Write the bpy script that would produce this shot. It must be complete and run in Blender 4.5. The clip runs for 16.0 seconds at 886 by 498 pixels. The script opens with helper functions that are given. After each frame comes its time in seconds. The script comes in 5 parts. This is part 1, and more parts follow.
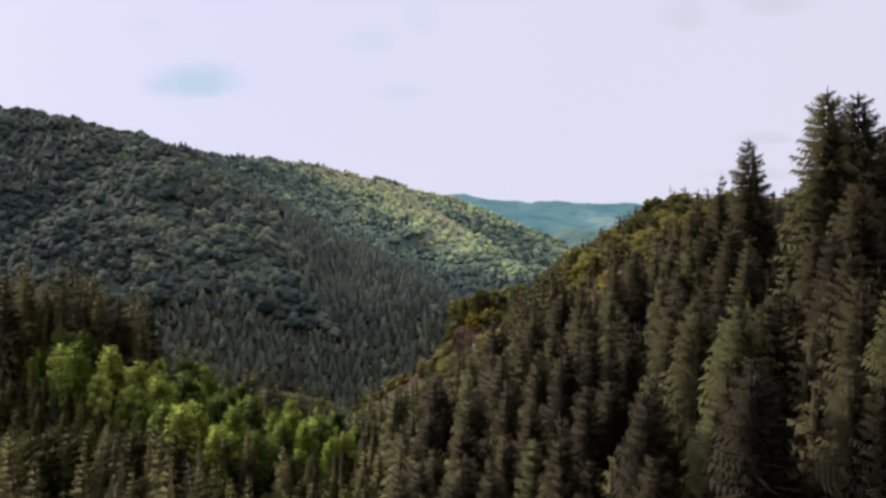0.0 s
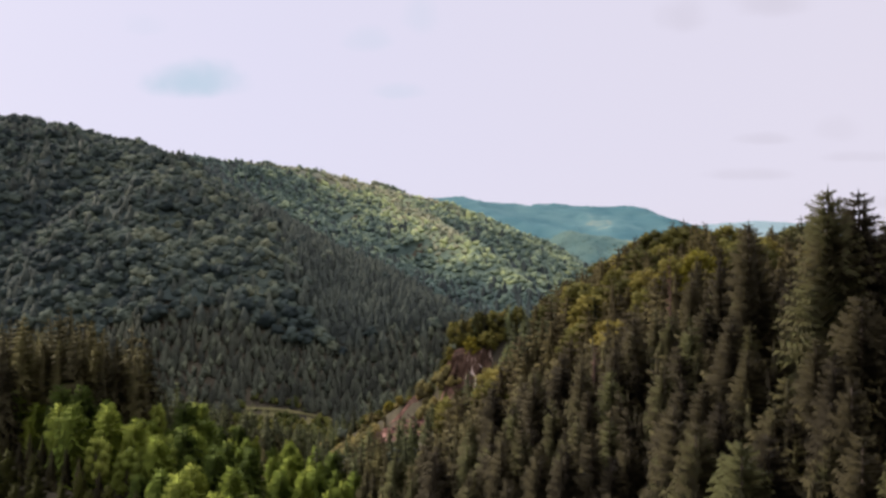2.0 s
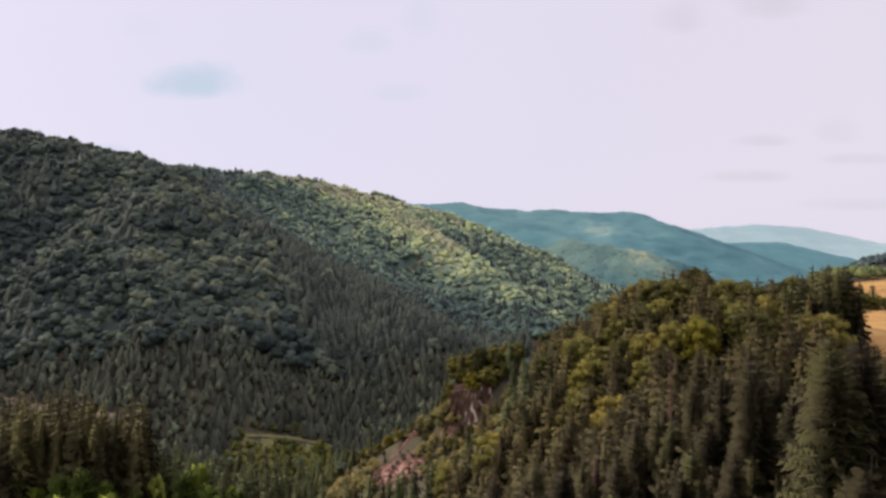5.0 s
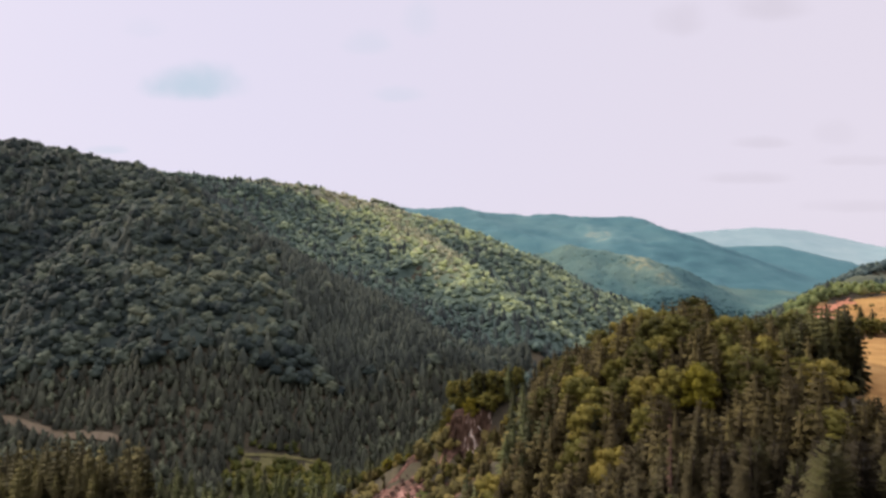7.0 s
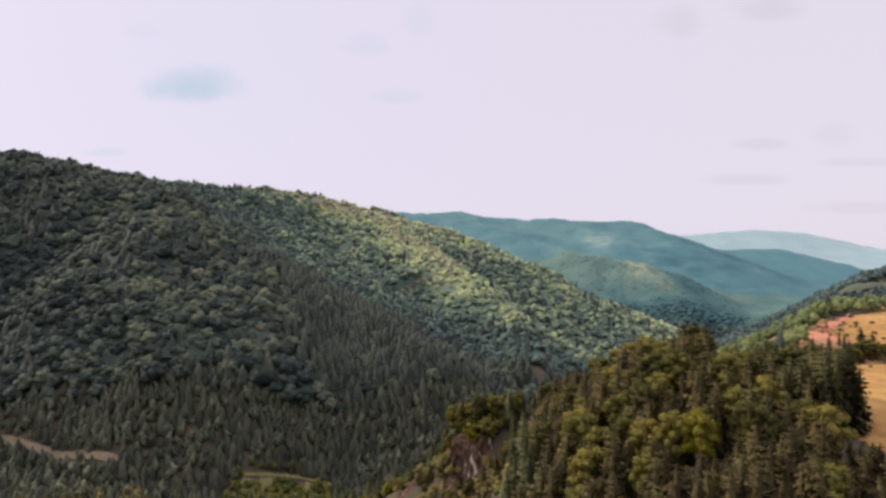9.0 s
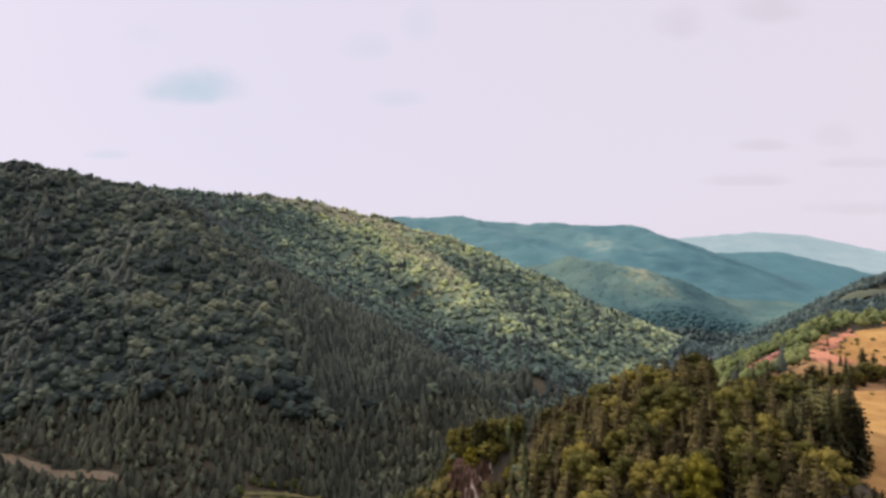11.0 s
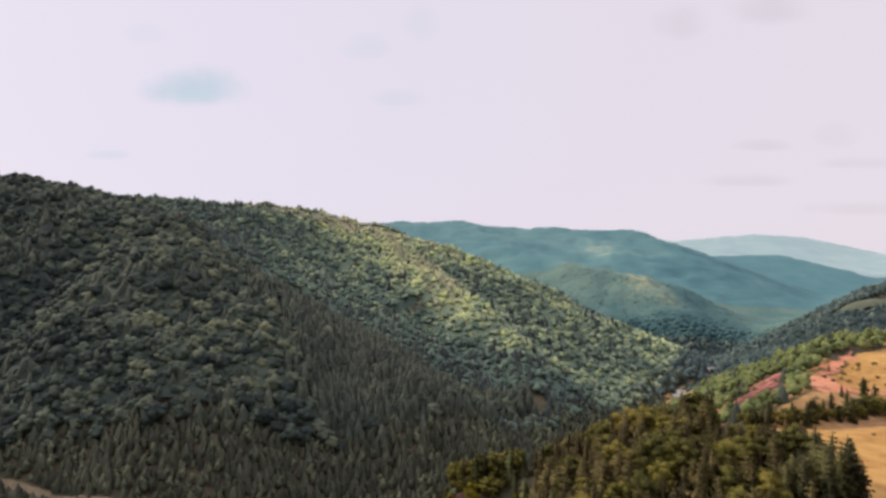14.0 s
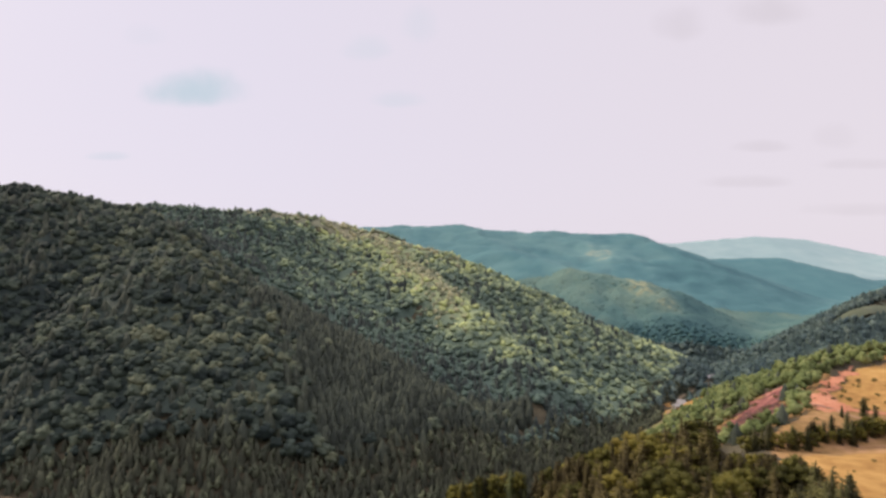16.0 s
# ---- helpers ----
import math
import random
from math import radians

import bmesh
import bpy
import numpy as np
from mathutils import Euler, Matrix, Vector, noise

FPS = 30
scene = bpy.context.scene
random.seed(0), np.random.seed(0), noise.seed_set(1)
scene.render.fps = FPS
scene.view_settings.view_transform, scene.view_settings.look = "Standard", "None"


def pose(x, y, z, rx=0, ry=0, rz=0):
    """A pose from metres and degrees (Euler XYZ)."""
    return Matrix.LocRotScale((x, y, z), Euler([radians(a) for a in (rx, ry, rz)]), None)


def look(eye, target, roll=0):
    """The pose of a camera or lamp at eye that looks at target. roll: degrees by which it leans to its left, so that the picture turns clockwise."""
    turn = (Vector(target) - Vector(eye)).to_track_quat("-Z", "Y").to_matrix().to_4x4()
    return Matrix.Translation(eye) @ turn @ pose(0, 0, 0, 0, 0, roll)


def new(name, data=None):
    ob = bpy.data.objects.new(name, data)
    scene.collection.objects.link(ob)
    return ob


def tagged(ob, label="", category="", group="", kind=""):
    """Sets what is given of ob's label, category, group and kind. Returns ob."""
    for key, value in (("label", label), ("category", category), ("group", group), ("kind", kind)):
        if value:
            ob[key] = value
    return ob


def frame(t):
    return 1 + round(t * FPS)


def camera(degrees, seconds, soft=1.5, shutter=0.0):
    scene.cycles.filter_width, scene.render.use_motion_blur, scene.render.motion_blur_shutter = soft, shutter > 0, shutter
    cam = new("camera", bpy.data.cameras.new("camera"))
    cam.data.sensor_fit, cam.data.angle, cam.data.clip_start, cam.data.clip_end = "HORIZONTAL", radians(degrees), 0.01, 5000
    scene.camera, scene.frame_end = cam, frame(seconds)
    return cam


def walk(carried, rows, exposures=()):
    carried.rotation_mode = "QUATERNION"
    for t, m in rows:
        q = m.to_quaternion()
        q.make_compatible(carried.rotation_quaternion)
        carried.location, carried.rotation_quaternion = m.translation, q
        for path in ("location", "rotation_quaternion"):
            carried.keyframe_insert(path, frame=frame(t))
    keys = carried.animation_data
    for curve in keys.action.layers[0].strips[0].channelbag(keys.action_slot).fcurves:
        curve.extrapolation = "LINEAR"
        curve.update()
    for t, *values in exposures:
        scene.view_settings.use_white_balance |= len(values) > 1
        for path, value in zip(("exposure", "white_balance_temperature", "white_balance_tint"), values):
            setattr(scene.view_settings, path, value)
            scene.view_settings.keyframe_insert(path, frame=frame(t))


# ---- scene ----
cam = camera(78.9, 16.0, soft=2.9)
METRES, EYE, TILT, LEAN, TURN = 64.0, 80.0, 0.0, 0.0, 0.0
ROWS = [
    (0.0, 0.0, 0.0, 0.0, 0.0, 0.0, -0.0),
    (0.5, -0.0008, 0.0002, 0.0303, -0.06, 0.05, -0.03),
    (1.0, -0.0011, 0.0011, 0.0619, -0.11, 0.01, -0.04),
    (1.5, -0.0017, 0.0017, 0.0945, -0.16, 0.01, -0.06),
    (2.0, -0.0021, 0.0022, 0.1261, -0.18, -0.04, -0.1),
    (2.5, -0.0031, 0.0027, 0.1576, -0.18, -0.06, -0.11),
    (3.0, -0.0042, 0.0031, 0.1881, -0.18, -0.03, -0.13),
    (3.5, -0.005, 0.0033, 0.2214, -0.18, 0.02, -0.13),
    (4.0, -0.0052, 0.004, 0.2533, -0.21, 0.03, -0.14),
    (6.5, -0.0042, 0.006, 0.4097, -0.25, 0.28, -0.19),
    (7.0, -0.0046, 0.0063, 0.4426, -0.29, 0.29, -0.19),
    (7.5, -0.0045, 0.0062, 0.4743, -0.28, 0.32, -0.19),
    (8.0, -0.0051, 0.0059, 0.506, -0.3, 0.36, -0.15),
    (8.5, -0.0061, 0.0062, 0.5369, -0.31, 0.41, -0.13),
    (9.0, -0.0063, 0.0066, 0.5694, -0.32, 0.48, -0.09),
    (11.5, -0.0036, 0.0094, 0.7259, -0.25, 0.65, 0.01),
    (12.0, -0.0039, 0.0096, 0.7594, -0.22, 0.63, -0.0),
    (12.5, -0.0047, 0.0094, 0.7887, -0.23, 0.64, -0.03),
    (13.0, -0.0046, 0.0102, 0.8185, -0.23, 0.62, -0.04),
    (13.5, -0.005, 0.0105, 0.8482, -0.23, 0.64, -0.05),
    (14.0, -0.0047, 0.011, 0.88, -0.22, 0.67, -0.03),
    (14.5, -0.0054, 0.0105, 0.9095, -0.22, 0.69, -0.02),
    (15.0, -0.0054, 0.0092, 0.9395, -0.23, 0.75, -0.01),
    (15.5, -0.0055, 0.0095, 0.9683, -0.24, 0.77, -0.0),
    (16.0, -0.0046, 0.01, 0.9997, -0.23, 0.8, 0.01),
]
walk(cam, [(t, pose(0, 0, EYE, TILT, LEAN, TURN) @ pose(METRES * x, METRES * y, METRES * z, 90 + pitch, roll, yaw)) for t, x, y, z, yaw, pitch, roll in ROWS],
     [(0, 0.05, 6150, 8), (1.5, 0.05, 6300, 9), (4, 0.05, 6450, 10), (8, 0.05, 6550, 11), (12, 0.05, 6650, 10), (16, 0.05, 6800, 9)])

# ---- light ----
SUN_AZ, SUN_EL = -62.0, 34.0      # degrees to the right of straight ahead, and above the horizon
sun = new("sun", bpy.data.lights.new("sun", "SUN"))
sun.data.energy, sun.data.angle, sun.data.color = 3.8, radians(4.0), (1.0, 0.88, 0.70)
sx, sy, sz = math.sin(radians(SUN_AZ)) * math.cos(radians(SUN_EL)), math.cos(radians(SUN_AZ)) * math.cos(radians(SUN_EL)), math.sin(radians(SUN_EL))
sun.matrix_world = look((sx * 3000, sy * 3000, sz * 3000), (0, 0, 0))

world = bpy.data.worlds.new("sky")
scene.world = world
world.use_nodes = True
W = world.node_tree
W.nodes.clear()


def wnode(kind, **values):
    n = W.nodes.new(kind)
    for key, value in values.items():
        n.inputs[key].default_value = value
    return n


def wmath(op, a, b=0.0):
    n = W.nodes.new("ShaderNodeMath")
    n.operation = op
    for i, v in enumerate((a, b)):
        if isinstance(v, (int, float)):
            n.inputs[i].default_value = v
        else:
            W.links.new(v, n.inputs[i])
    return n.outputs[0]


def wmix(fac, a, b):
    n = W.nodes.new("ShaderNodeMix")
    n.data_type = "RGBA"
    for i, v in ((0, fac), (6, a), (7, b)):
        if isinstance(v, (int, float, tuple)):
            n.inputs[i].default_value = v
        else:
            W.links.new(v, n.inputs[i])
    return n.outputs[2]


sky = W.nodes.new("ShaderNodeTexSky")
sky.sky_type, sky.sun_disc = "NISHITA", False
sky.sun_elevation, sky.sun_rotation = radians(SUN_EL), radians(SUN_AZ)
sky.air_density, sky.dust_density = 1.0, 2.0
dim = W.nodes.new("ShaderNodeVectorMath")
dim.operation = "SCALE"
dim.inputs[3].default_value = 0.10
W.links.new(sky.outputs[0], dim.inputs[0])
coord = W.nodes.new("ShaderNodeTexCoord")
axis = W.nodes.new("ShaderNodeSeparateXYZ")
W.links.new(coord.outputs["Generated"], axis.inputs[0])
ahead = wmath("MAXIMUM", wmath("ABSOLUTE", axis.outputs[1]), 0.05)
# a bright high veil of cloud, faintly pink towards the sun, with the blue only just through it
veil = wmix(wmath("MULTIPLY", wmath("ADD", axis.outputs[0], 0.3), 0.8), (0.765, 0.725, 0.875, 1), (0.785, 0.725, 0.82, 1))
# the veil is thinner and brighter overhead than along the horizon
over = W.nodes.new("ShaderNodeMapRange")
over.interpolation_type = "SMOOTHSTEP"
W.links.new(axis.outputs[2], over.inputs[0])
for i, v in ((1, 0.45), (2, 0.9), (3, 1.0), (4, 2.7)):
    over.inputs[i].default_value = v
bright = W.nodes.new("ShaderNodeVectorMath")
bright.operation = "SCALE"
W.links.new(veil, bright.inputs[0])
W.links.new(over.outputs[0], bright.inputs[3])
whole = wmix(0.94, dim.outputs[0], bright.outputs[0])
# broken grey scraps of cloud with flat bases: azimuth and height as tangents, half width, half height, strength
SCRAPS = [(-0.455, 0.306, 0.105, 0.050, 0.95), (-0.075, 0.29, 0.06, 0.022, 0.26), (0.45, 0.43, 0.055, 0.05, 0.22), (0.61, 0.455, 0.08, 0.045, 0.28),
          (-0.04, 0.43, 0.04, 0.055, 0.24), (-0.14, 0.385, 0.05, 0.035, 0.24), (0.60, 0.203, 0.06, 0.016, 0.24), (0.57, 0.137, 0.09, 0.018, 0.28),
          (0.74, 0.22, 0.05, 0.035, 0.16), (0.79, 0.17, 0.09, 0.015, 0.20), (0.80, 0.085, 0.13, 0.018, 0.18), (-0.62, 0.185, 0.045, 0.012, 0.35),
          (-0.55, 0.41, 0.05, 0.03, 0.12), (1.3, 0.3, 0.2, 0.05, 0.3), (-1.4, 0.3, 0.25, 0.06, 0.3)]
az, el = wmath("DIVIDE", axis.outputs[0], ahead), wmath("DIVIDE", axis.outputs[2], ahead)
fluff = W.nodes.new("ShaderNodeTexNoise")
fluff.inputs["Scale"].default_value, fluff.inputs["Detail"].default_value = 16.0, 5.0
W.links.new(coord.outputs["Generated"], fluff.inputs["Vector"])
wob = wmath("MULTIPLY", wmath("SUBTRACT", fluff.outputs[0], 0.5), 1.6)
cover = None
for a, e, w, h, amount in SCRAPS:
    dx, dy = wmath("DIVIDE", wmath("SUBTRACT", az, a), w), wmath("MAXIMUM", wmath("DIVIDE", wmath("SUBTRACT", el, e), h), wmath("DIVIDE", wmath("SUBTRACT", el, e), -0.6 * h))
    r2 = wmath("ADD", wmath("MULTIPLY", dx, dx), wmath("MULTIPLY", dy, dy))
    soft = W.nodes.new("ShaderNodeMapRange")
    soft.interpolation_type = "SMOOTHSTEP"
    W.links.new(wmath("ADD", r2, wob), soft.inputs[0])
    for i, v in ((1, -0.3), (2, 1.25), (3, amount), (4, 0.0)):
        soft.inputs[i].default_value = v
    cover = soft.outputs[0] if cover is None else wmath("MAXIMUM", cover, soft.outputs[0])
front = wmath("MULTIPLY", cover, wmath("GREATER_THAN", axis.outputs[2], 0.0))
whole = wmix(front, whole, wmix(wmath("GREATER_THAN", axis.outputs[0], 0.0), (0.52, 0.63, 0.75, 1), (0.50, 0.46, 0.52, 1)))
back = wnode("ShaderNodeBackground", Strength=1.0)
W.links.new(whole, back.inputs[0])
W.links.new(back.outputs[0], W.nodes.new("ShaderNodeOutputWorld").inputs[0])

# ---- materials ----


def surface(name, colours, rough=0.7, scale=4.0, bump=0.0, seed="object", spread=1.0, detail=5.0, spec=0.08, fine=None, thin=0.0, contrast=1.6, stretch=None):
    """colours: dark to light. They vary by the piece (seed: object, tint or none) and by noise at two sizes."""
    m = bpy.data.materials.new(name)
    m.use_nodes = True
    t = m.node_tree
    b = t.nodes["Principled BSDF"]
    b.inputs["Roughness"].default_value = rough
    b.inputs["Specular IOR Level"].default_value = spec
    tc = t.nodes.new("ShaderNodeTexCoord")
    geo = t.nodes.new("ShaderNodeNewGeometry")
    n1, n2 = t.nodes.new("ShaderNodeTexNoise"), t.nodes.new("ShaderNodeTexNoise")
    place = geo.outputs["Position"]
    if stretch:
        longer = t.nodes.new("ShaderNodeVectorMath")
        longer.operation = "MULTIPLY"
        longer.inputs[1].default_value = stretch
        t.links.new(place, longer.inputs[0])
        place = longer.outputs[0]
    for n, s in ((n1, scale), (n2, scale * 0.13)):
        n.inputs["Scale"].default_value, n.inputs["Detail"].default_value = s, detail
        t.links.new(place, n.inputs["Vector"])

    def calc(op, a, c):
        n = t.nodes.new("ShaderNodeMath")
        n.operation = op
        for i, v in enumerate((a, c)):
            if isinstance(v, (int, float)):
                n.inputs[i].default_value = v
            else:
                t.links.new(v, n.inputs[i])
        return n.outputs[0]

    mixed = calc("ADD", calc("MULTIPLY", n1.outputs[0], 0.55), calc("MULTIPLY", n2.outputs[0], 0.45))
    mixed = calc("MULTIPLY", calc("SUBTRACT", mixed, 0.5), contrast)
    if seed == "object":
        which = t.nodes.new("ShaderNodeObjectInfo").outputs["Random"]
    elif seed == "tint":
        which = t.nodes.new("ShaderNodeAttribute")
        which.attribute_name = "tint"
        which = which.outputs["Fac"]
    elif seed == "island":
        which = geo.outputs["Random Per Island"]
    else:
        which = 0.5
    value = calc("ADD", mixed, calc("ADD", calc("MULTIPLY", calc("SUBTRACT", which, 0.5), spread), 0.5))
    ramp = t.nodes.new("ShaderNodeValToRGB")
    while len(ramp.color_ramp.elements) < len(colours):
        ramp.color_ramp.elements.new(0.5)
    for i, (e, c) in enumerate(zip(ramp.color_ramp.elements, colours)):
        e.position, e.color = i / (len(colours) - 1), (*c, 1)
    t.links.new(value, ramp.inputs[0])
    t.links.new(ramp.outputs[0], b.inputs["Base Color"])
    if bump:
        n3 = t.nodes.new("ShaderNodeTexNoise")
        n3.inputs["Scale"].default_value, n3.inputs["Detail"].default_value = fine or scale * 2, 6
        t.links.new(geo.outputs["Position"], n3.inputs["Vector"])
        bn = t.nodes.new("ShaderNodeBump")
        bn.inputs["Strength"].default_value, bn.inputs["Distance"].default_value = 0.8, bump
        t.links.new(n3.outputs[0], bn.inputs["Height"])
        t.links.new(bn.outputs[0], b.inputs["Normal"])
    if thin:
        tr, mx = t.nodes.new("ShaderNodeBsdfTranslucent"), t.nodes.new("ShaderNodeMixShader")
        mx.inputs[0].default_value = thin
        t.links.new(ramp.outputs[0], tr.inputs[0])
        t.links.new(b.outputs[0], mx.inputs[1])
        t.links.new(tr.outputs[0], mx.inputs[2])
        t.links.new(mx.outputs[0], t.nodes["Material Output"].inputs[0])
    return m


M_FLOOR = surface("forest_floor", [(0.0335, 0.0294, 0.021), (0.0673, 0.0588, 0.0377), (0.1156, 0.0985, 0.0588)], 0.95, 0.5, 0.3, "none")
M_SPRUCE = surface("spruce_needles", [(0.0494, 0.0413, 0.0257), (0.0707, 0.0595, 0.0332), (0.0991, 0.0848, 0.0439), (0.122, 0.1231, 0.051)], 0.65, 2.2, 0, "object", 1.1, thin=0.4)
M_DEAD = surface("dead_needles", [(0.0589, 0.0377, 0.0259), (0.1178, 0.073, 0.053), (0.1766, 0.1119, 0.0824)], 0.8, 1.5, 0, "object", 0.5)
M_BARK = surface("bark", [(0.0353, 0.0282, 0.0212), (0.0942, 0.073, 0.053), (0.1649, 0.1295, 0.1001)], 0.9, 5, 0.02)
M_LEAF = surface("broad_leaves", [(0.0454, 0.0459, 0.0134), (0.093, 0.0891, 0.0223), (0.1598, 0.1431, 0.0311), (0.2261, 0.1777, 0.0401)], 0.6, 1.3, 0.35, "object", 0.8, thin=0.3, fine=2.2)
M_BRIGHT = surface("bright_leaves", [(0.0611, 0.0814, 0.017), (0.1222, 0.1493, 0.0254), (0.195, 0.229, 0.0373), (0.3053, 0.3306, 0.0644)], 0.6, 1.3, 0.35, "object", 0.8, thin=0.35, fine=2.2)
M_YELLOW = surface("yellow_leaves", [(0.1119, 0.1006, 0.0112), (0.179, 0.1566, 0.019), (0.2461, 0.2014, 0.0281)], 0.6, 1.3, 0.35, "object", 0.6, thin=0.35, fine=2.2)
# front hill: cloud shade and a haze tint are put into the leaf colour
M_WOOD_A = surface("shaded_hill_leaves", [(0.0238, 0.0341, 0.0307), (0.0477, 0.0651, 0.0519), (0.0859, 0.1073, 0.0736), (0.1611, 0.1733, 0.1026)], 0.7, 0.12, 0.3, "tint", 0.75, thin=0.25, contrast=1.8, fine=0.9)
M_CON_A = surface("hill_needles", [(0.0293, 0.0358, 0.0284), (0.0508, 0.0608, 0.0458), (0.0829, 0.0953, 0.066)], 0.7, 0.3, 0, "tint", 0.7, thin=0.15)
M_WOOD_V = surface("valley_leaves", [(0.047, 0.0534, 0.0372), (0.0675, 0.0782, 0.0514), (0.0961, 0.1091, 0.0679), (0.1411, 0.1566, 0.0942)], 0.7, 0.35, 0.7, "tint", 0.8, thin=0.2, fine=1.3)
# ramp holds shaded, bluish hazed leaves and sunlit ones, picked by the tint
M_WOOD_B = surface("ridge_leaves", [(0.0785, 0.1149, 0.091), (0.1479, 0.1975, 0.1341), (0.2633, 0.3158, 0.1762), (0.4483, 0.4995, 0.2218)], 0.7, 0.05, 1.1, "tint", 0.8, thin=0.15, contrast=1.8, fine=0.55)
# distance haze is put into the base colours of the far woods
M_FAR_C = surface("hazed_far_wood", [(0.0347, 0.0883, 0.1018), (0.0594, 0.1326, 0.1412), (0.1039, 0.1879, 0.1806), (0.2723, 0.2763, 0.1937)], 0.9, 0.014, 2.0, "tint", 1.0, fine=0.07, contrast=1.2)
M_FAR_D = surface("hazed_farthest_wood", [(0.1547, 0.2342, 0.2438), (0.2028, 0.2838, 0.2877), (0.2607, 0.3333, 0.3251)], 0.9, 0.012, 0, "none")
M_GRASS = surface("dry_grass", [(0.171, 0.0892, 0.0287), (0.2474, 0.1347, 0.043), (0.3238, 0.1898, 0.0627), (0.3893, 0.2401, 0.0896)], 0.9, 0.25, 0.1, "none", contrast=2.2)
M_TAN = surface("thin_grass", [(0.1128, 0.0747, 0.0297), (0.1924, 0.1165, 0.0462), (0.2653, 0.1567, 0.0693), (0.3316, 0.1942, 0.1071)], 0.9, 0.25, 0.2, "none", contrast=2.8)
M_PINK = surface("pink_earth", [(0.2406, 0.0906, 0.049), (0.3325, 0.1359, 0.0762), (0.3962, 0.1787, 0.1062), (0.4528, 0.2328, 0.1427)], 0.9, 0.3, 0.15, "none", contrast=2.6)
M_RED = surface("red_earth", [(0.0631, 0.0324, 0.0286), (0.1261, 0.0523, 0.0463), (0.226, 0.0875, 0.0749), (0.3784, 0.1807, 0.1376)], 0.95, 0.2, 2.0, "none", fine=0.35, contrast=5.0)
M_PALE = surface("pale_track", [(0.1088, 0.0841, 0.0495), (0.1682, 0.1336, 0.0841), (0.2225, 0.183, 0.1236)], 0.9, 0.4, 0.05, "none")
M_ROCK = surface("rock", [(0.0233, 0.0148, 0.0109), (0.0525, 0.0328, 0.0244), (0.0992, 0.0657, 0.0487), (0.3498, 0.2755, 0.2162)], 0.9, 0.6, 0.3, "object", 0.3)
M_BANK = surface("green_bank", [(0.0353, 0.04, 0.013), (0.0589, 0.0648, 0.0189), (0.1001, 0.0942, 0.0306)], 0.9, 0.5, 0.2, "none", contrast=2.6)
M_SHRUB = surface("shrub_leaves", [(0.0353, 0.0424, 0.0142), (0.0707, 0.0777, 0.0236), (0.1178, 0.1178, 0.0353)], 0.7, 2.0, 0.2, "object", 0.8, fine=3.0, thin=0.2)
M_LOG = surface("bleached_wood", [(0.3297, 0.2826, 0.2355), (0.471, 0.4146, 0.3486), (0.5652, 0.5088, 0.4333)], 0.8, 3.0, 0.02)
M_WALL = surface("plaster", [(0.1988, 0.1828, 0.159), (0.2465, 0.2306, 0.1988)], 0.9, 1.0)
M_ROOF = surface("roofing", [(0.2186, 0.2107, 0.1988), (0.2783, 0.2703, 0.2583)], 0.6, 1.0)
M_VERGE = surface("grassy_verge", [(0.0866, 0.0866, 0.037), (0.1484, 0.1361, 0.0557), (0.2226, 0.1917, 0.0866)], 0.9, 0.4, 0.05, "none")
M_SCRUB = surface("scrub_leaves", [(0.0421, 0.0493, 0.0144), (0.0765, 0.0862, 0.021), (0.1225, 0.1232, 0.0282), (0.1685, 0.1561, 0.0362)], 0.7, 0.35, 0.5, "tint", 0.9, thin=0.25, fine=1.4)
# blue of the haze mixed into the leaf colour
M_FAR_E = surface("hazed_middle_wood", [(0.045, 0.1127, 0.1258), (0.0644, 0.1416, 0.1521), (0.0966, 0.1792, 0.1756)], 0.9, 0.015, 4.0, "none", fine=0.05)
M_SLOPE = surface("slope_leaves", [(0.0605, 0.0774, 0.0286), (0.1006, 0.1276, 0.0459), (0.1449, 0.1726, 0.0635), (0.1933, 0.2114, 0.0835)], 0.7, 0.3, 0.8, "tint", 0.8, thin=0.2, fine=0.8)
M_SCREE = surface("scree_rubble", [(0.0503, 0.0328, 0.0244), (0.1063, 0.0618, 0.0459), (0.1732, 0.0896, 0.0684), (0.3575, 0.2093, 0.1685)], 0.95, 0.5, 1.2, "none", fine=0.8, contrast=5.0)
M_RIDGE = surface("ridge_grass", [(0.1001, 0.1119, 0.0765), (0.1531, 0.1531, 0.1001), (0.2237, 0.2026, 0.1236)], 0.9, 0.1, 0, "none", contrast=2.6)
M_DARK_SPRUCE = surface("dark_spruce_needles", [(0.0353, 0.0346, 0.0186), (0.0665, 0.0659, 0.031), (0.1098, 0.1074, 0.0433), (0.1665, 0.1559, 0.0621)], 0.65, 1.2, 0, "object", 0.7, thin=0.2)
# dry olive leaves, lightened as if the sun lay on the crest
M_CREST = surface("sunlit_dry_leaves", [(0.1835, 0.206, 0.1381), (0.2712, 0.2854, 0.1805), (0.3748, 0.368, 0.2226), (0.4944, 0.4522, 0.2667)], 0.8, 0.08, 1.0, "tint", 0.6, thin=0.2, contrast=2.0, fine=0.6)
# teal leaves: haze of the upper valley put into the colour
M_FAR_LEAF = surface("hazed_leaves", [(0.0415, 0.0662, 0.0697), (0.0663, 0.0977, 0.0941), (0.0964, 0.1308, 0.1149), (0.1319, 0.1614, 0.1318)], 0.8, 0.05, 1.2, "tint", 0.6, thin=0.15, fine=0.4)
# darkened to put the front hill's shadow into the ravine conifers' colour
M_CON_B = surface("shaded_ridge_needles", [(0.0202, 0.0278, 0.026), (0.0312, 0.0408, 0.0365), (0.0446, 0.0556, 0.0466)], 0.8, 0.1, 0, "tint", 0.6)
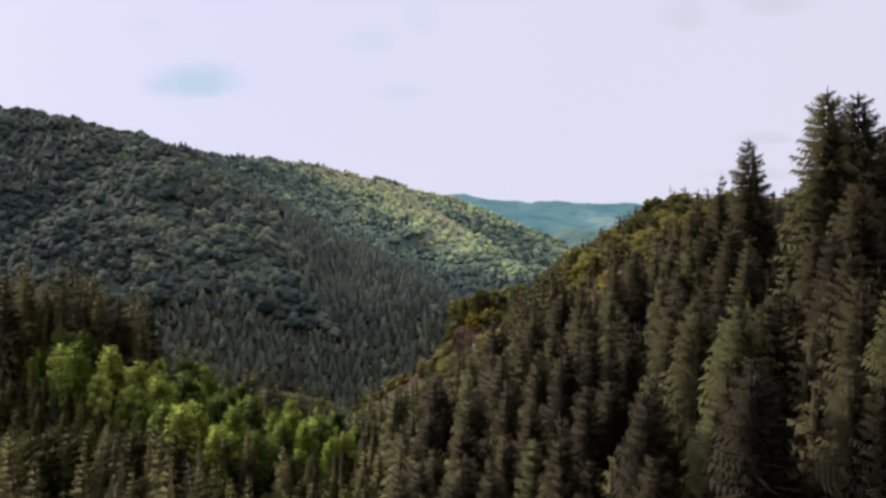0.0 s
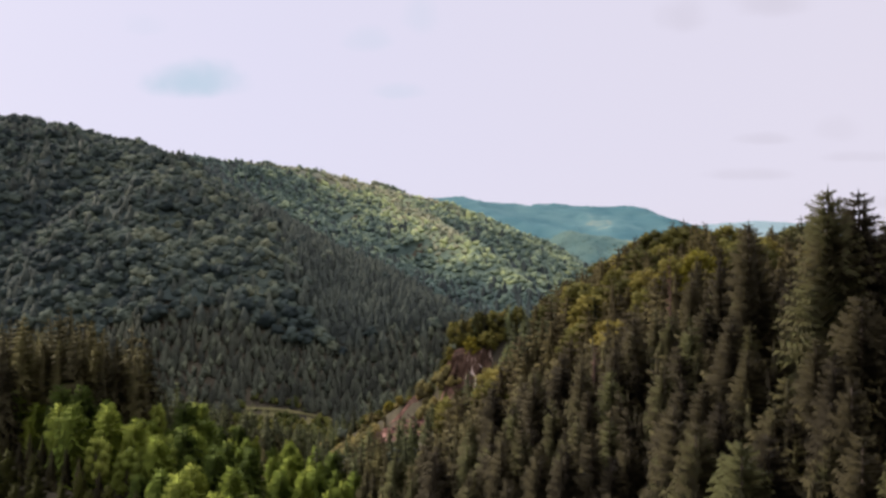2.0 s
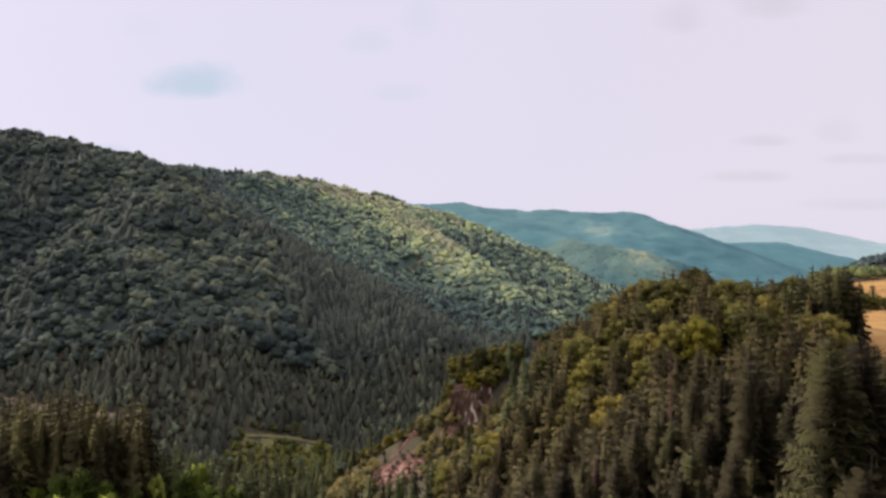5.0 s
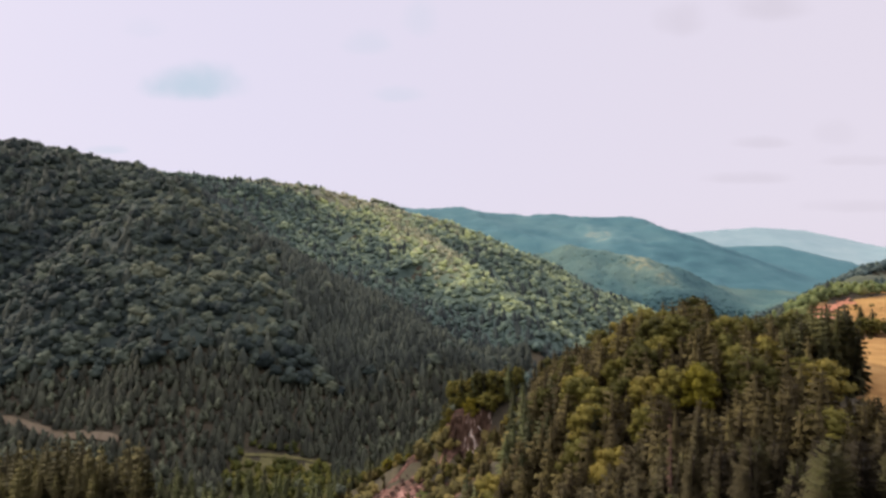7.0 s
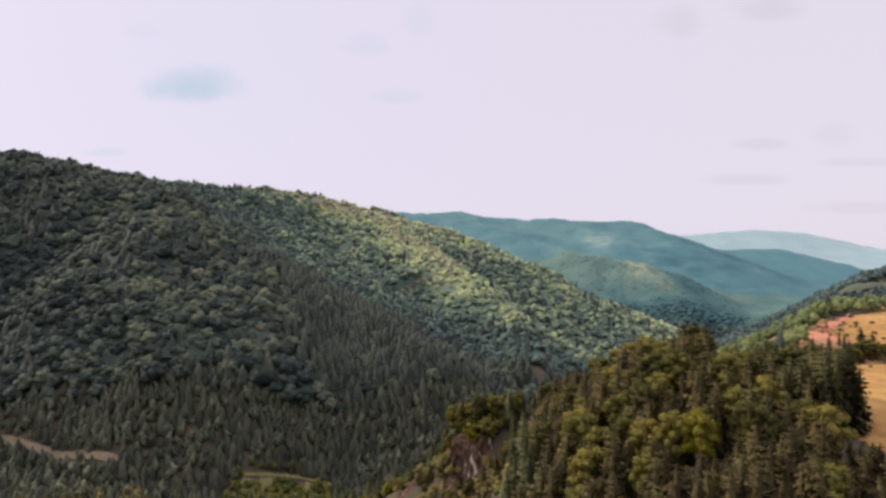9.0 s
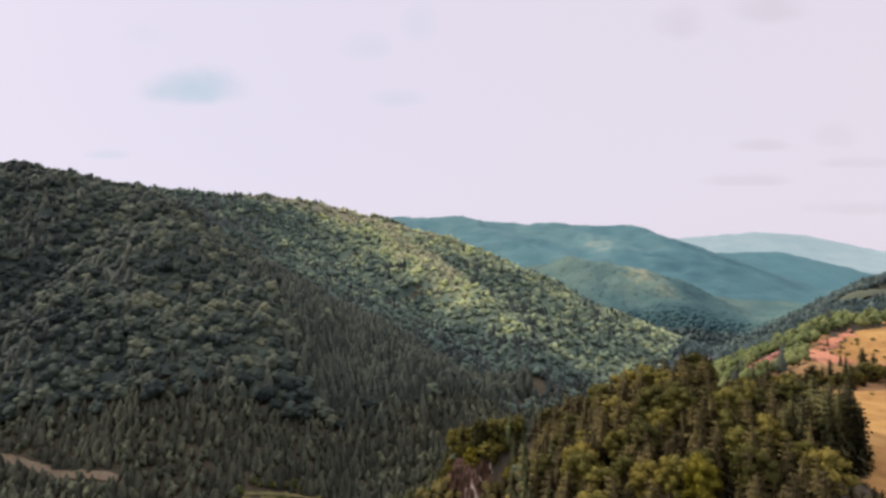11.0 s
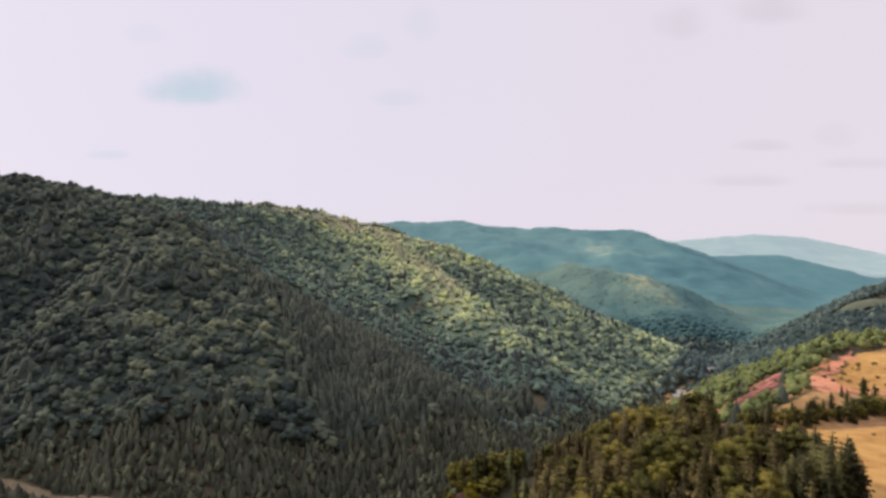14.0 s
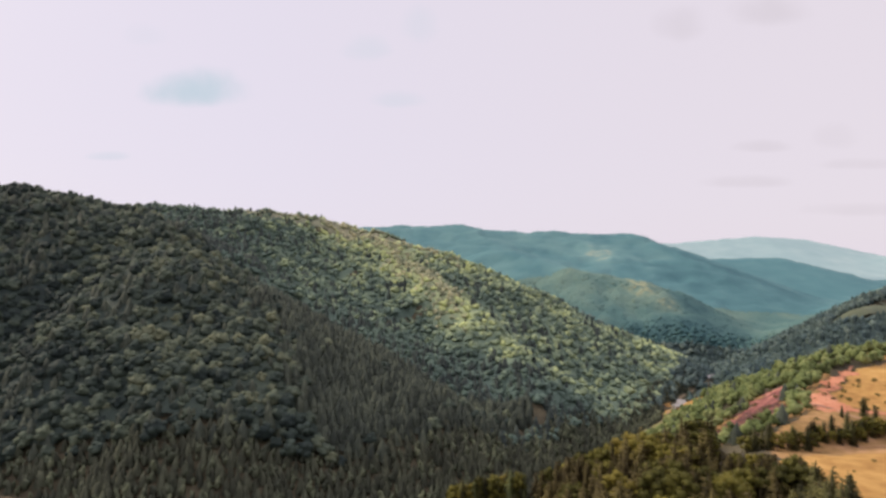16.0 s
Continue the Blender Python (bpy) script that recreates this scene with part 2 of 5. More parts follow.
# needles tinted teal, haze put into their colour
M_FAR_CON = surface("hazed_needles", [(0.0214, 0.0352, 0.0352), (0.0326, 0.0503, 0.0465), (0.049, 0.0679, 0.0578)], 0.8, 0.06, 0, "tint", 0.6, contrast=2.4)
M_TRAIL = surface("worn_path", [(0.1884, 0.1119, 0.0707), (0.2826, 0.1766, 0.1178), (0.3651, 0.2355, 0.1649)], 0.9, 0.4, 0.05, "none")
M_GULLY = surface("gully_needles", [(0.0402, 0.0421, 0.0223), (0.0763, 0.0821, 0.0382), (0.1205, 0.1303, 0.0551), (0.1646, 0.1854, 0.0742)], 0.65, 1.0, 0, "tint", 0.8, thin=0.2)
M_TALUS = surface("reddish_talus", [(0.0447, 0.0306, 0.0189), (0.0883, 0.0565, 0.0353), (0.1472, 0.0848, 0.0565), (0.2355, 0.1413, 0.1001)], 0.95, 0.4, 0.8, "none", fine=0.8, contrast=4.0)
M_BUSH = surface("slope_bushes", [(0.0636, 0.0551, 0.0212), (0.1166, 0.0996, 0.0339), (0.1749, 0.1484, 0.0477), (0.2385, 0.1855, 0.0615)], 0.7, 0.4, 0.4, "tint", 0.9, thin=0.25, fine=1.6)
M_LARCH = surface("larch_needles", [(0.0759, 0.1074, 0.0216), (0.158, 0.2098, 0.034), (0.2607, 0.3188, 0.0494), (0.3792, 0.4276, 0.0771)], 0.65, 1.0, 0, "object", 1.0, thin=0.3)
M_VALLEY_CON = surface("valley_needles", [(0.0327, 0.0361, 0.0251), (0.0457, 0.05, 0.0337), (0.0624, 0.0685, 0.0447), (0.0853, 0.093, 0.0596)], 0.7, 0.3, 0, "tint", 0.8, thin=0.15)
M_CLIFF = surface("cliff_rock", [(0.0421, 0.027, 0.0171), (0.068, 0.0421, 0.027), (0.1006, 0.0615, 0.0399), (0.1426, 0.0901, 0.0613), (0.6485, 0.5254, 0.4137)], 0.9, 0.8, 0.6, "none", fine=0.9, contrast=4.3, stretch=(1.0, 1.0, 0.14))
# far spur: haze blue in the darks, sunlit yellow-green at the light end
M_SPUR_SKIN = surface("hazed_spur_wood", [(0.0348, 0.0778, 0.0806), (0.058, 0.1121, 0.1047), (0.1121, 0.1651, 0.1289), (0.2901, 0.2802, 0.1544)], 0.9, 0.012, 3.0, "tint", 1.0, fine=0.10, contrast=1.5)
M_FIELD = surface("hill_pasture", [(0.0494, 0.0651, 0.0454), (0.0777, 0.088, 0.0577), (0.106, 0.111, 0.0701)], 0.9, 0.05, 0, "none", contrast=2.2)

# ---- lie of the land: crest lines and the valley line, (x, y, height) ----
VALLEY = [(-900, 130, 40), (-420, 215, 22), (-200, 245, 12), (-67, 264, 1), (0, 288, -3), (60, 335, -5), (130, 405, -8),
          (225, 515, -10), (330, 680, -12), (480, 900, -18), (760, 1150, -26), (1010, 1480, -34), (1225, 1790, -38), (1700, 2300, -45), (3200, 3600, -60)]
# name: crest, slope to the left of its run, slope to its right, roundness
RIDGES = {
    "hill_a": ([(-1500, 520, 330), (-620, 500, 226), (-480, 510, 207), (-385, 508, 200), (-320, 515, 188), (-262, 498, 166), (-214, 440, 143),
                (-150, 404, 112), (-112, 408, 90), (-67, 390, 71), (-46, 375, 60), (-15, 361, 42), (12, 360, 23), (40, 366, 2), (60, 372, -12)], 0.62, 0.92, 62),
    "hill_a_brow": ([(-262, 440, 146), (-225, 395, 128), (-190, 345, 96), (-150, 305, 66), (-118, 302, 57)], 1.0, 1.0, 8),
    "hill_b": ([(-1500, 800, 320), (-500, 700, 212), (-335, 712, 204), (-240, 766, 204), (-180, 780, 194), (-100, 755, 175),
                (-25, 725, 153), (48, 690, 126), (115, 662, 90), (190, 655, 60), (250, 668, 33), (305, 690, 0)], 0.55, 0.50, 18),
    "hill_b_spur": ([(-150, 770, 176), (-57, 685, 143), (8, 575, 102), (40, 520, 79), (66, 476, 60), (110, 468, 32), (140, 455, 6)], 0.62, 0.86, 4),
    "hill_b_face": ([(-150, 770, 174), (-57, 685, 142), (8, 575, 101)], 0.62, 0.25, 4),
    "ravine_floor": ([(-190, 630, 142), (-140, 570, 112), (-96, 509, 83), (-51, 471, 68), (-10, 443, 54), (18, 408, 38), (45, 385, 18), (62, 368, -4)], 0.40, 0.40, 10),
    "hill_b_foot": ([(30, 520, 82), (68, 450, 46), (66, 405, 33), (62, 372, 6)], 0.62, 0.60, 10),
    "hill_c": ([(-900, 1500, 140), (-400, 1500, 195), (-160, 1500, 219), (60, 1510, 214), (190, 1520, 203), (330, 1540, 200), (430, 1520, 192), (520, 1500, 186),
                (600, 1490, 164), (660, 1480, 136), (730, 1465, 102), (800, 1450, 70), (870, 1440, 28), (930, 1430, -22)], 0.40, 0.40, 30),
    "hill_c_spur": ([(330, 1540, 190), (420, 1300, 125), (470, 1150, 60), (500, 1060, 0)], 0.42, 0.42, 10),
    "hill_c_second": ([(520, 1500, 190), (600, 1300, 120), (620, 1150, 60), (630, 1080, 0)], 0.38, 0.38, 15),
    "hill_c_third": ([(60, 1510, 205), (150, 1250, 140), (220, 1050, 85), (260, 900, 30)], 0.42, 0.42, 15),
    "hill_c_front": ([(120, 1180, 150), (268, 1000, 104), (359, 965, 92), (415, 960, 74), (462, 950, 22), (485, 945, -10)], 0.45, 0.55, 10),
    "hill_d": ([(1000, 3300, 190), (1500, 3450, 205), (1750, 3480, 226), (2050, 3500, 250), (2300, 3490, 234), (2500, 3480, 188), (2650, 3440, 155), (2760, 3420, 118)], 0.30, 0.30, 60),
    "hill_e": ([(1000, 2250, 118), (1224, 2300, 116), (1417, 2300, 122), (1586, 2300, 66), (1700, 2300, 5)], 0.30, 0.30, 40),
    "hill_g": ([(2450, 2950, 95), (2600, 3000, 128), (2750, 3000, 125), (3600, 3100, 180)], 0.28, 0.28, 50),
    "hill_f": ([(1500, 1300, 230), (900, 900, 140), (660, 800, 88), (515, 655, 72), (425, 610, 42), (345, 585, 20), (290, 575, -4)], 0.42, 0.60, 12),
    "plateau_spur": ([(900, 345, 95), (400, 352, 86), (296, 355, 83), (259, 345, 80), (261, 400, 58), (255, 444, 41), (243, 480, 17), (228, 505, -6)], 0.62, 0.60, 8),
    "rock_spur": ([(66, 140, 76), (48, 165, 68), (30, 190, 58), (14, 191, 54), (5, 191, 52), (0, 193, 41), (-19, 200, 27), (-45, 208, 10)], 3.0, 0.60, 2),
    "left_spur": ([(-50, -120, 66), (-48, 0, 62), (-56, 60, 61), (-66, 86, 59), (-84, 110, 44), (-110, 150, 22)], 0.30, 0.52, 8),
}
# the high meadow behind the knoll: its brim in plan
BRIM = [(50, -300), (47, -80), (41, 0), (38, 45), (49, 90), (58, 132), (68, 160), (106, 178), (150, 216), (180, 258), (212, 294), (248, 332),
        (300, 348), (420, 352), (1500, 420), (1500, -300)]


def along(X, Y, crest, ends=False):
    """For each place: the nearest point's height on a line, the distance and the side (+1: left of its run; ends: 0 past its ends)."""
    best = np.full(X.shape, 1e12)
    z, side = np.zeros(X.shape), np.zeros(X.shape)
    for (x0, y0, z0), (x1, y1, z1) in zip(crest, crest[1:]):
        dx, dy = x1 - x0, y1 - y0
        t = np.clip(((X - x0) * dx + (Y - y0) * dy) / (dx * dx + dy * dy), 0, 1)
        d = (X - x0 - t * dx) ** 2 + (Y - y0 - t * dy) ** 2
        near = d < best
        best = np.where(near, d, best)
        z = np.where(near, z0 + t * (z1 - z0), z)
        side = np.where(near, np.where((t > 0) & (t < 1) | (not ends), np.sign(dx * (Y - y0) - dy * (X - x0)), 0), side)
    return z, np.sqrt(best), side


def inside(X, Y, ring):
    """Whether each place lies inside a closed ring in plan."""
    within = np.zeros(np.shape(X), bool)
    for (x0, y0), (x1, y1) in zip(ring, ring[1:] + ring[:1]):
        if y0 != y1:
            within ^= ((y0 > Y) != (y1 > Y)) & (X < (x1 - x0) * (Y - y0) / (y1 - y0) + x0)
    return within


def ripple(X, Y, size, seed=0.0):
    """Soft rolling noise from crossed waves, about -1 to 1."""
    out = 0.0
    for k in range(5):
        a = 0.9 + 2.39996 * k + seed
        f = (0.75 + 0.17 * k) * 2 * math.pi / size
        out = out + np.sin((X * math.cos(a) + Y * math.sin(a)) * f + 1.7 * k + seed * 3.1
                           + 1.3 * np.sin((Y * math.cos(a) - X * math.sin(a)) * f * 0.53 + k))
    return out / 3.2


def land(X, Y):
    """The ground's height."""
    X, Y = np.asarray(X, float), np.asarray(Y, float)
    vz, vd, _ = along(X, Y, VALLEY)
    forms = [vz + 0.05 * np.maximum(vd - 14, 0)]
    for name, (crest, left, right, rnd) in RIDGES.items():
        form = np.full(X.shape, -1e6)
        for one in zip(crest, crest[1:]):
            z, d, side = along(X, Y, one, True)
            form = np.maximum(form, z - np.where(side > 0, left, np.where(side < 0, right, max(left, right))) * (np.sqrt(d * d + rnd * rnd) - rnd))
        forms.append(form)
    _, d, _ = along(X, Y, [(x, y, 0) for x, y in BRIM + BRIM[:1]])
    d = np.where(inside(X, Y, BRIM), 0, d)
    high = 70 + 12 * np.clip((Y - 40) / 95, 0, 1) + 0.02 * np.clip(X - 150, 0, 600) - 4 * np.exp(-((X - 190) ** 2 + (Y - 245) ** 2) / 45 ** 2)
    high = high - 6 * np.exp(-((X - 140) / 45) ** 2 - ((Y - 190 - 0.12 * (X - 140)) / 13) ** 2)
    forms.append(high - 0.66 * (np.sqrt(d * d + 25) - 5))
    forms = np.array(forms)
    forms[-1] = forms[-1] - 12 * np.exp(-((X - 6) / 17) ** 2 - ((Y - 172) / 17) ** 2) - 8 * np.exp(-((X + 6) / 20) ** 2 - ((Y - 140) / 22) ** 2)
    top, k = forms.max(axis=0), 2.5 + 14 * np.clip((np.hypot(X, Y) - 850) / 250, 0, 1)
    h = top + k * np.log(np.exp((forms - top) / k).sum(axis=0))
    r = np.hypot(X, Y)
    far = np.clip((r - 240) / 300, 0, 1) * (1 - 0.3 * np.clip((r - 830) / 200, 0, 1))
    h = h + far * (4.5 * ripple(X, Y, 120) + 2.5 * ripple(X, Y, 55, 2.0)) * np.clip((vd - 15) / 60, 0, 1)
    return h - np.maximum(np.hypot(X, Y) - 4300, 0) * 0.1


# ---- building helpers ----


def solid(name, V, F, material, smooth=False, tint=None, normals=None):
    """A mesh from arrays of places and triangles."""
    V, F = np.asarray(V, np.float32), np.asarray(F, np.int32)
    me = bpy.data.meshes.new(name)
    me.vertices.add(len(V))
    me.vertices.foreach_set("co", V.ravel())
    k = F.shape[1]
    me.loops.add(F.size)
    me.loops.foreach_set("vertex_index", F.ravel())
    me.polygons.add(len(F))
    me.polygons.foreach_set("loop_start", np.arange(0, F.size, k, dtype=np.int32))
    me.polygons.foreach_set("use_smooth", np.full(len(F), smooth))
    if tint is not None:
        me.attributes.new("tint", "FLOAT", "POINT").data.foreach_set("value", np.asarray(tint, np.float32))
    if normals is not None:
        me.attributes.new("custom_normal", "FLOAT_VECTOR", "POINT").data.foreach_set("vector", np.asarray(normals, np.float32).ravel())
    me.update(calc_edges=True)
    me.materials.append(material)
    return me


def foliage(name, shape, material):
    """A crown's mesh, shaded as the soft mass that its sprays make up."""
    return solid(name, shape[0], shape[1], material, True, None, shape[2])


def unit(v):
    """Vectors of length one."""
    v = np.asarray(v, float)
    return v / np.maximum(np.linalg.norm(v, axis=-1, keepdims=True), 1e-9)


def part(name, me, parent, label=""):
    ob = new(name, me)
    ob.parent = parent
    return tagged(ob, label)


def gather(pieces):
    """Several (places, triangles), or (places, triangles, normals), as one."""
    V, F, N, n = [], [], [], 0
    for v, f, *normals in pieces:
        V.append(np.asarray(v, float))
        F.append(np.asarray(f, int) + n)
        N += normals
        n += len(v)
    return (np.concatenate(V), np.concatenate(F), np.concatenate(N)) if N else (np.concatenate(V), np.concatenate(F))


def ico(level=0):
    bm = bmesh.new()
    bmesh.ops.create_icosphere(bm, subdivisions=level + 1, radius=1.0)
    V = np.array([v.co[:] for v in bm.verts])
    F = np.array([[v.index for v in f.verts] for f in bm.faces])
    bm.free()
    return V, F


ICO0, ICO1 = ico(0), ico(1)


def tube(path, radii, sides=6):
    """A tapered round limb along a path."""
    V, F = [], []
    for i, (p, r) in enumerate(zip(path, radii)):
        p = Vector(p)
        d = (Vector(path[min(i + 1, len(path) - 1)]) - Vector(path[max(i - 1, 0)])).normalized()
        u = d.orthogonal().normalized()
        w = d.cross(u)
        for k in range(sides):
            a = 2 * math.pi * k / sides
            V.append(p + r * (math.cos(a) * u + math.sin(a) * w))
    for i in range(len(path) - 1):
        for k in range(sides):
            a, b = i * sides + k, i * sides + (k + 1) % sides
            F += [(a, b, b + sides), (a, b + sides, a + sides)]
    return np.array([v[:] for v in V]), np.array(F)


def spruce_shape(rng, H, R, whorls, per, twigs, ragged=0.25, bare=0.08, taper=0.62):
    """A spruce: drooping boughs in whorls, each a spine with hanging side twigs. Returns trunk and crown."""
    lean = rng.normal(0, 0.012, 2)
    trunk = tube([(lean[0] * z, lean[1] * z, z) for z in (-1.0, H * 0.3, H * 0.65, H * 0.99)], (0.017 * H, 0.013 * H, 0.008 * H, 0.015), 7)
    V, F, N = [], [], []
    # the dark inside of the crown: a ragged cone of inner twigs
    rings, round_ = (6, 8) if twigs > 2 else (4, 6)
    for k in range(rings + 1):
        u = k / rings
        for q in range(round_):
            a = 2 * math.pi * q / round_
            r = R * 0.5 * (1 - u) ** 1.05 * rng.uniform(0.75, 1.2)
            V.append(np.array((r * math.cos(a), r * math.sin(a), H * (bare + 0.02 + (0.96 - bare) * u))))
            N.append(np.array((math.cos(a), math.sin(a), 0.25)))
    for k in range(rings):
        for q in range(round_):
            i, j = k * round_ + q, k * round_ + (q + 1) % round_
            F.extend([(i, j, j + round_), (i, j + round_, i + round_)])

    up = np.array((0.0, 0.0, 1.0))

    def tri(a, b, c, *normals):
        n = len(V)
        V.extend((a, b, c))
        N.extend(normals if len(normals) == 3 else normals * 3)
        F.append((n, n + 1, n + 2))

    for w in range(whorls):
        u = (w + rng.uniform(-0.3, 0.3)) / whorls
        u = min(max(u, 0), 0.995)
        z0 = H * (bare + (1 - bare) * u)
        full = R * (1 - u) ** taper * (0.75 + 0.25 * min(1, (u + 0.12) / 0.25)) + 0.006 * H
        turn = rng.uniform(0, 6.28)
        for b in range(per if u < 0.9 else max(3, per - 3)):
            a = turn + 2 * math.pi * (b + rng.uniform(-0.3, 0.3)) / per
            L = full * (1 + rng.uniform(-ragged, ragged))
            out = np.array((math.cos(a), math.sin(a), 0.0))
            side = np.array((-math.sin(a), math.cos(a), 0.0))
            rise = 0.55 * u ** 1.5 - 0.10
            sag = 0.55 * (1 - u) + 0.10
            root = np.array((lean[0] * z0, lean[1] * z0, z0))

            def at(s):
                return root + out * (L * s) + np.array((0, 0, L * (rise * s - sag * s * s + 0.28 * s ** 4)))

            ends = [at(s) for s in np.linspace(0.12, 0.9, twigs + 1)]
            tri(at(0.0) + side * 0.10 * L, at(0.0) - side * 0.10 * L, at(1.0), out * 0.5 + up * 0.2, out * 0.5 + up * 0.2, out * 0.8 + up * 0.6)
            for k in range(twigs):
                p, q = ends[k], ends[k + 1]
                wid = L * min(0.5, 2.7 / twigs) * (1 - 0.55 * k / twigs)
                for sgn in (1, -1):
                    hang = np.array((0, 0, -wid * rng.uniform(0.35, 1.1)))
                    inner, outer = out * 0.8 + up * (0.1 + 0.25 * k / twigs), out * 0.8 + side * (0.45 * sgn) + up * (0.0 + 0.2 * k / twigs)
                    tri(p, q, q * 0.55 + p * 0.45 + out * wid * 0.45 + side * (sgn * wid * rng.uniform(0.7, 1.1)) + hang, inner, inner, outer)
    top = np.array((lean[0] * H, lean[1] * H, H))
    for k in range(4):
        a = k * math.pi / 4
        d = np.array((math.cos(a), math.sin(a), 0)) * 0.005 * H
        tri(top + d - np.array((0, 0, 0.05 * H)), top - d - np.array((0, 0, 0.05 * H)), top + np.array((0, 0, 0.012 * H)), d / (0.005 * H) + up)
    return trunk, (np.array(V), np.array(F), unit(N))


def leaf_cards(rng, centre, radii, count, size, stray=0.38):
    """Small bent leaf sprays over the upper and outer skin of a clump."""
    d = rng.normal(size=(count, 3))
    d[:, 2] = d[:, 2] * 0.9 + 0.25
    d /= np.linalg.norm(d, axis=1)[:, None]
    p = np.asarray(centre) + d * np.asarray(radii) * rng.uniform(0.82, 1.1, (count, 1))
    nrm = d + rng.normal(0, stray, (count, 3))
    nrm /= np.linalg.norm(nrm, axis=1)[:, None]
    u = np.cross(nrm, rng.normal(size=(count, 3)))
    u /= np.linalg.norm(u, axis=1)[:, None]
    v = np.cross(nrm, u)
    s = size * rng.uniform(0.6, 1.3, (count, 1))
    q = np.stack([p - u * s * 0.5 - v * s * 0.3, p + u * s * 0.5 - v * s * 0.3, p + v * s * 0.6 - nrm * s * 0.15], axis=1)
    return q.reshape(-1, 3), np.arange(count * 3).reshape(-1, 3), np.repeat(unit(d + rng.normal(0, 0.12, (count, 3))), 3, axis=0)


def clumps(rng, H, R, low, count):
    """Places and radii of a crown's clumps, round an egg-shaped crown from low to H."""
    out = []
    mid, half = (H + low) / 2, (H - low) / 2
    for k in range(count):
        zz = 1 - 2 * (k + 0.5) / count
        zz = zz * 0.9 + 0.1
        a = 2.39996 * k + rng.uniform(-0.5, 0.5)
        rr = math.sqrt(max(0, 1 - zz * zz)) * rng.uniform(0.55, 0.8)
        r = R * rng.uniform(0.26, 0.42)
        out.append(((R * rr * math.cos(a), R * rr * math.sin(a), mid + half * zz * 0.72), (r, r, r * rng.uniform(0.75, 1.05))))
    return out


def broadleaf_shape(rng, H, R, low, count, cards, size):
    """A broadleaved tree: trunk, limbs into each clump, clumps of leaf sprays. Returns trunk and crown."""
    cl = clumps(rng, H, R, low, count)
    fork = low * 0.9
    wood = [tube([(0, 0, -1), (0.05, 0, fork * 0.6), (0, 0.1, fork + 0.2), (0.1, 0.0, H * 0.7)], (0.026 * H, 0.02 * H, 0.016 * H, 0.03), 7)]
    crown = []
    for c, r in cl:
        wood.append(tube([(0, 0.05, fork), (c[0] * 0.5, c[1] * 0.5, fork + (c[2] - fork) * 0.6), c], (0.008 * H, 0.005 * H, 0.02), 4))
        crown.append((ICO0[0] * (np.array(r) * 0.78) * rng.uniform(0.8, 1.15, (len(ICO0[0]), 1)) + np.array(c), ICO0[1], unit(ICO0[0])))
        crown.append(leaf_cards(rng, c, np.array(r) * 1.02, cards, size))
    return gather(wood), gather(crown)


def far_broadleaf(rng, lumps, cards, size, level=0):
    """A unit broadleaved crown (1 wide, about 1 high, foot at 0) for woods seen from afar: a domed mass of boughs with stray sprays."""
    V, F = (ICO0, ICO1)[level]
    heart = np.array((0, 0, 0.42))
    pieces = [(V * 0.38 * rng.uniform(0.9, 1.1, (len(V), 1)) + np.array((0, 0, 0.46)), F, unit(V))]
    for k in range(lumps):
        a = 2.39996 * k + rng.uniform(-0.4, 0.4)
        h = 0.36 + 0.44 * k / max(1, lumps - 1)
        rr = 0.29 * (1.0 - (k / max(1, lumps)) ** 2) + 0.04
        r = rng.uniform(0.17, 0.25)
        c = np.array((rr * math.cos(a), rr * math.sin(a), h))
        v = ICO0[0] * np.array((r, r, r * 0.88)) * rng.uniform(0.85, 1.15, (len(ICO0[0]), 1)) + c
        pieces.append((v, ICO0[1], unit(unit(ICO0[0]) * 0.7 + unit(c - heart) * 0.3)))
        if cards:
            pieces.append(leaf_cards(rng, c, (r, r, r * 0.9), cards, size, 0.2))
    return gather(pieces)


def far_conifer(rng, tiers, sides):
    """A unit conifer (1 high, about 0.26 wide): ragged skirts of boughs, one above the other."""
    pieces = []
    for k in range(tiers):
        z0, z1 = 0.06 + 0.80 * k / tiers, 0.06 + 0.80 * (k + 1) / tiers + 0.14
        r = 0.25 * (1 - k / tiers) ** 0.75 + 0.02
        ring = []
        for s in range(sides * 2):
            a = math.pi * s / sides + rng.uniform(-0.15, 0.15) + k
            q = r * (rng.uniform(0.85, 1.15) if s % 2 == 0 else rng.uniform(0.62, 0.8))
            ring.append((q * math.cos(a), q * math.sin(a), z0 - (0.03 if s % 2 == 0 else 0) + rng.uniform(-0.015, 0.015)))
        V = ring + [(0, 0, min(z1, 1.0))]
        n = len(ring)
        N = unit(np.array(V) * np.array((1, 1, 0)) / r + np.array((0, 0, 0.3)))
        pieces.append((np.array(V), np.array([(s, (s + 1) % n, n) for s in range(n)]), N))
    return gather(pieces)


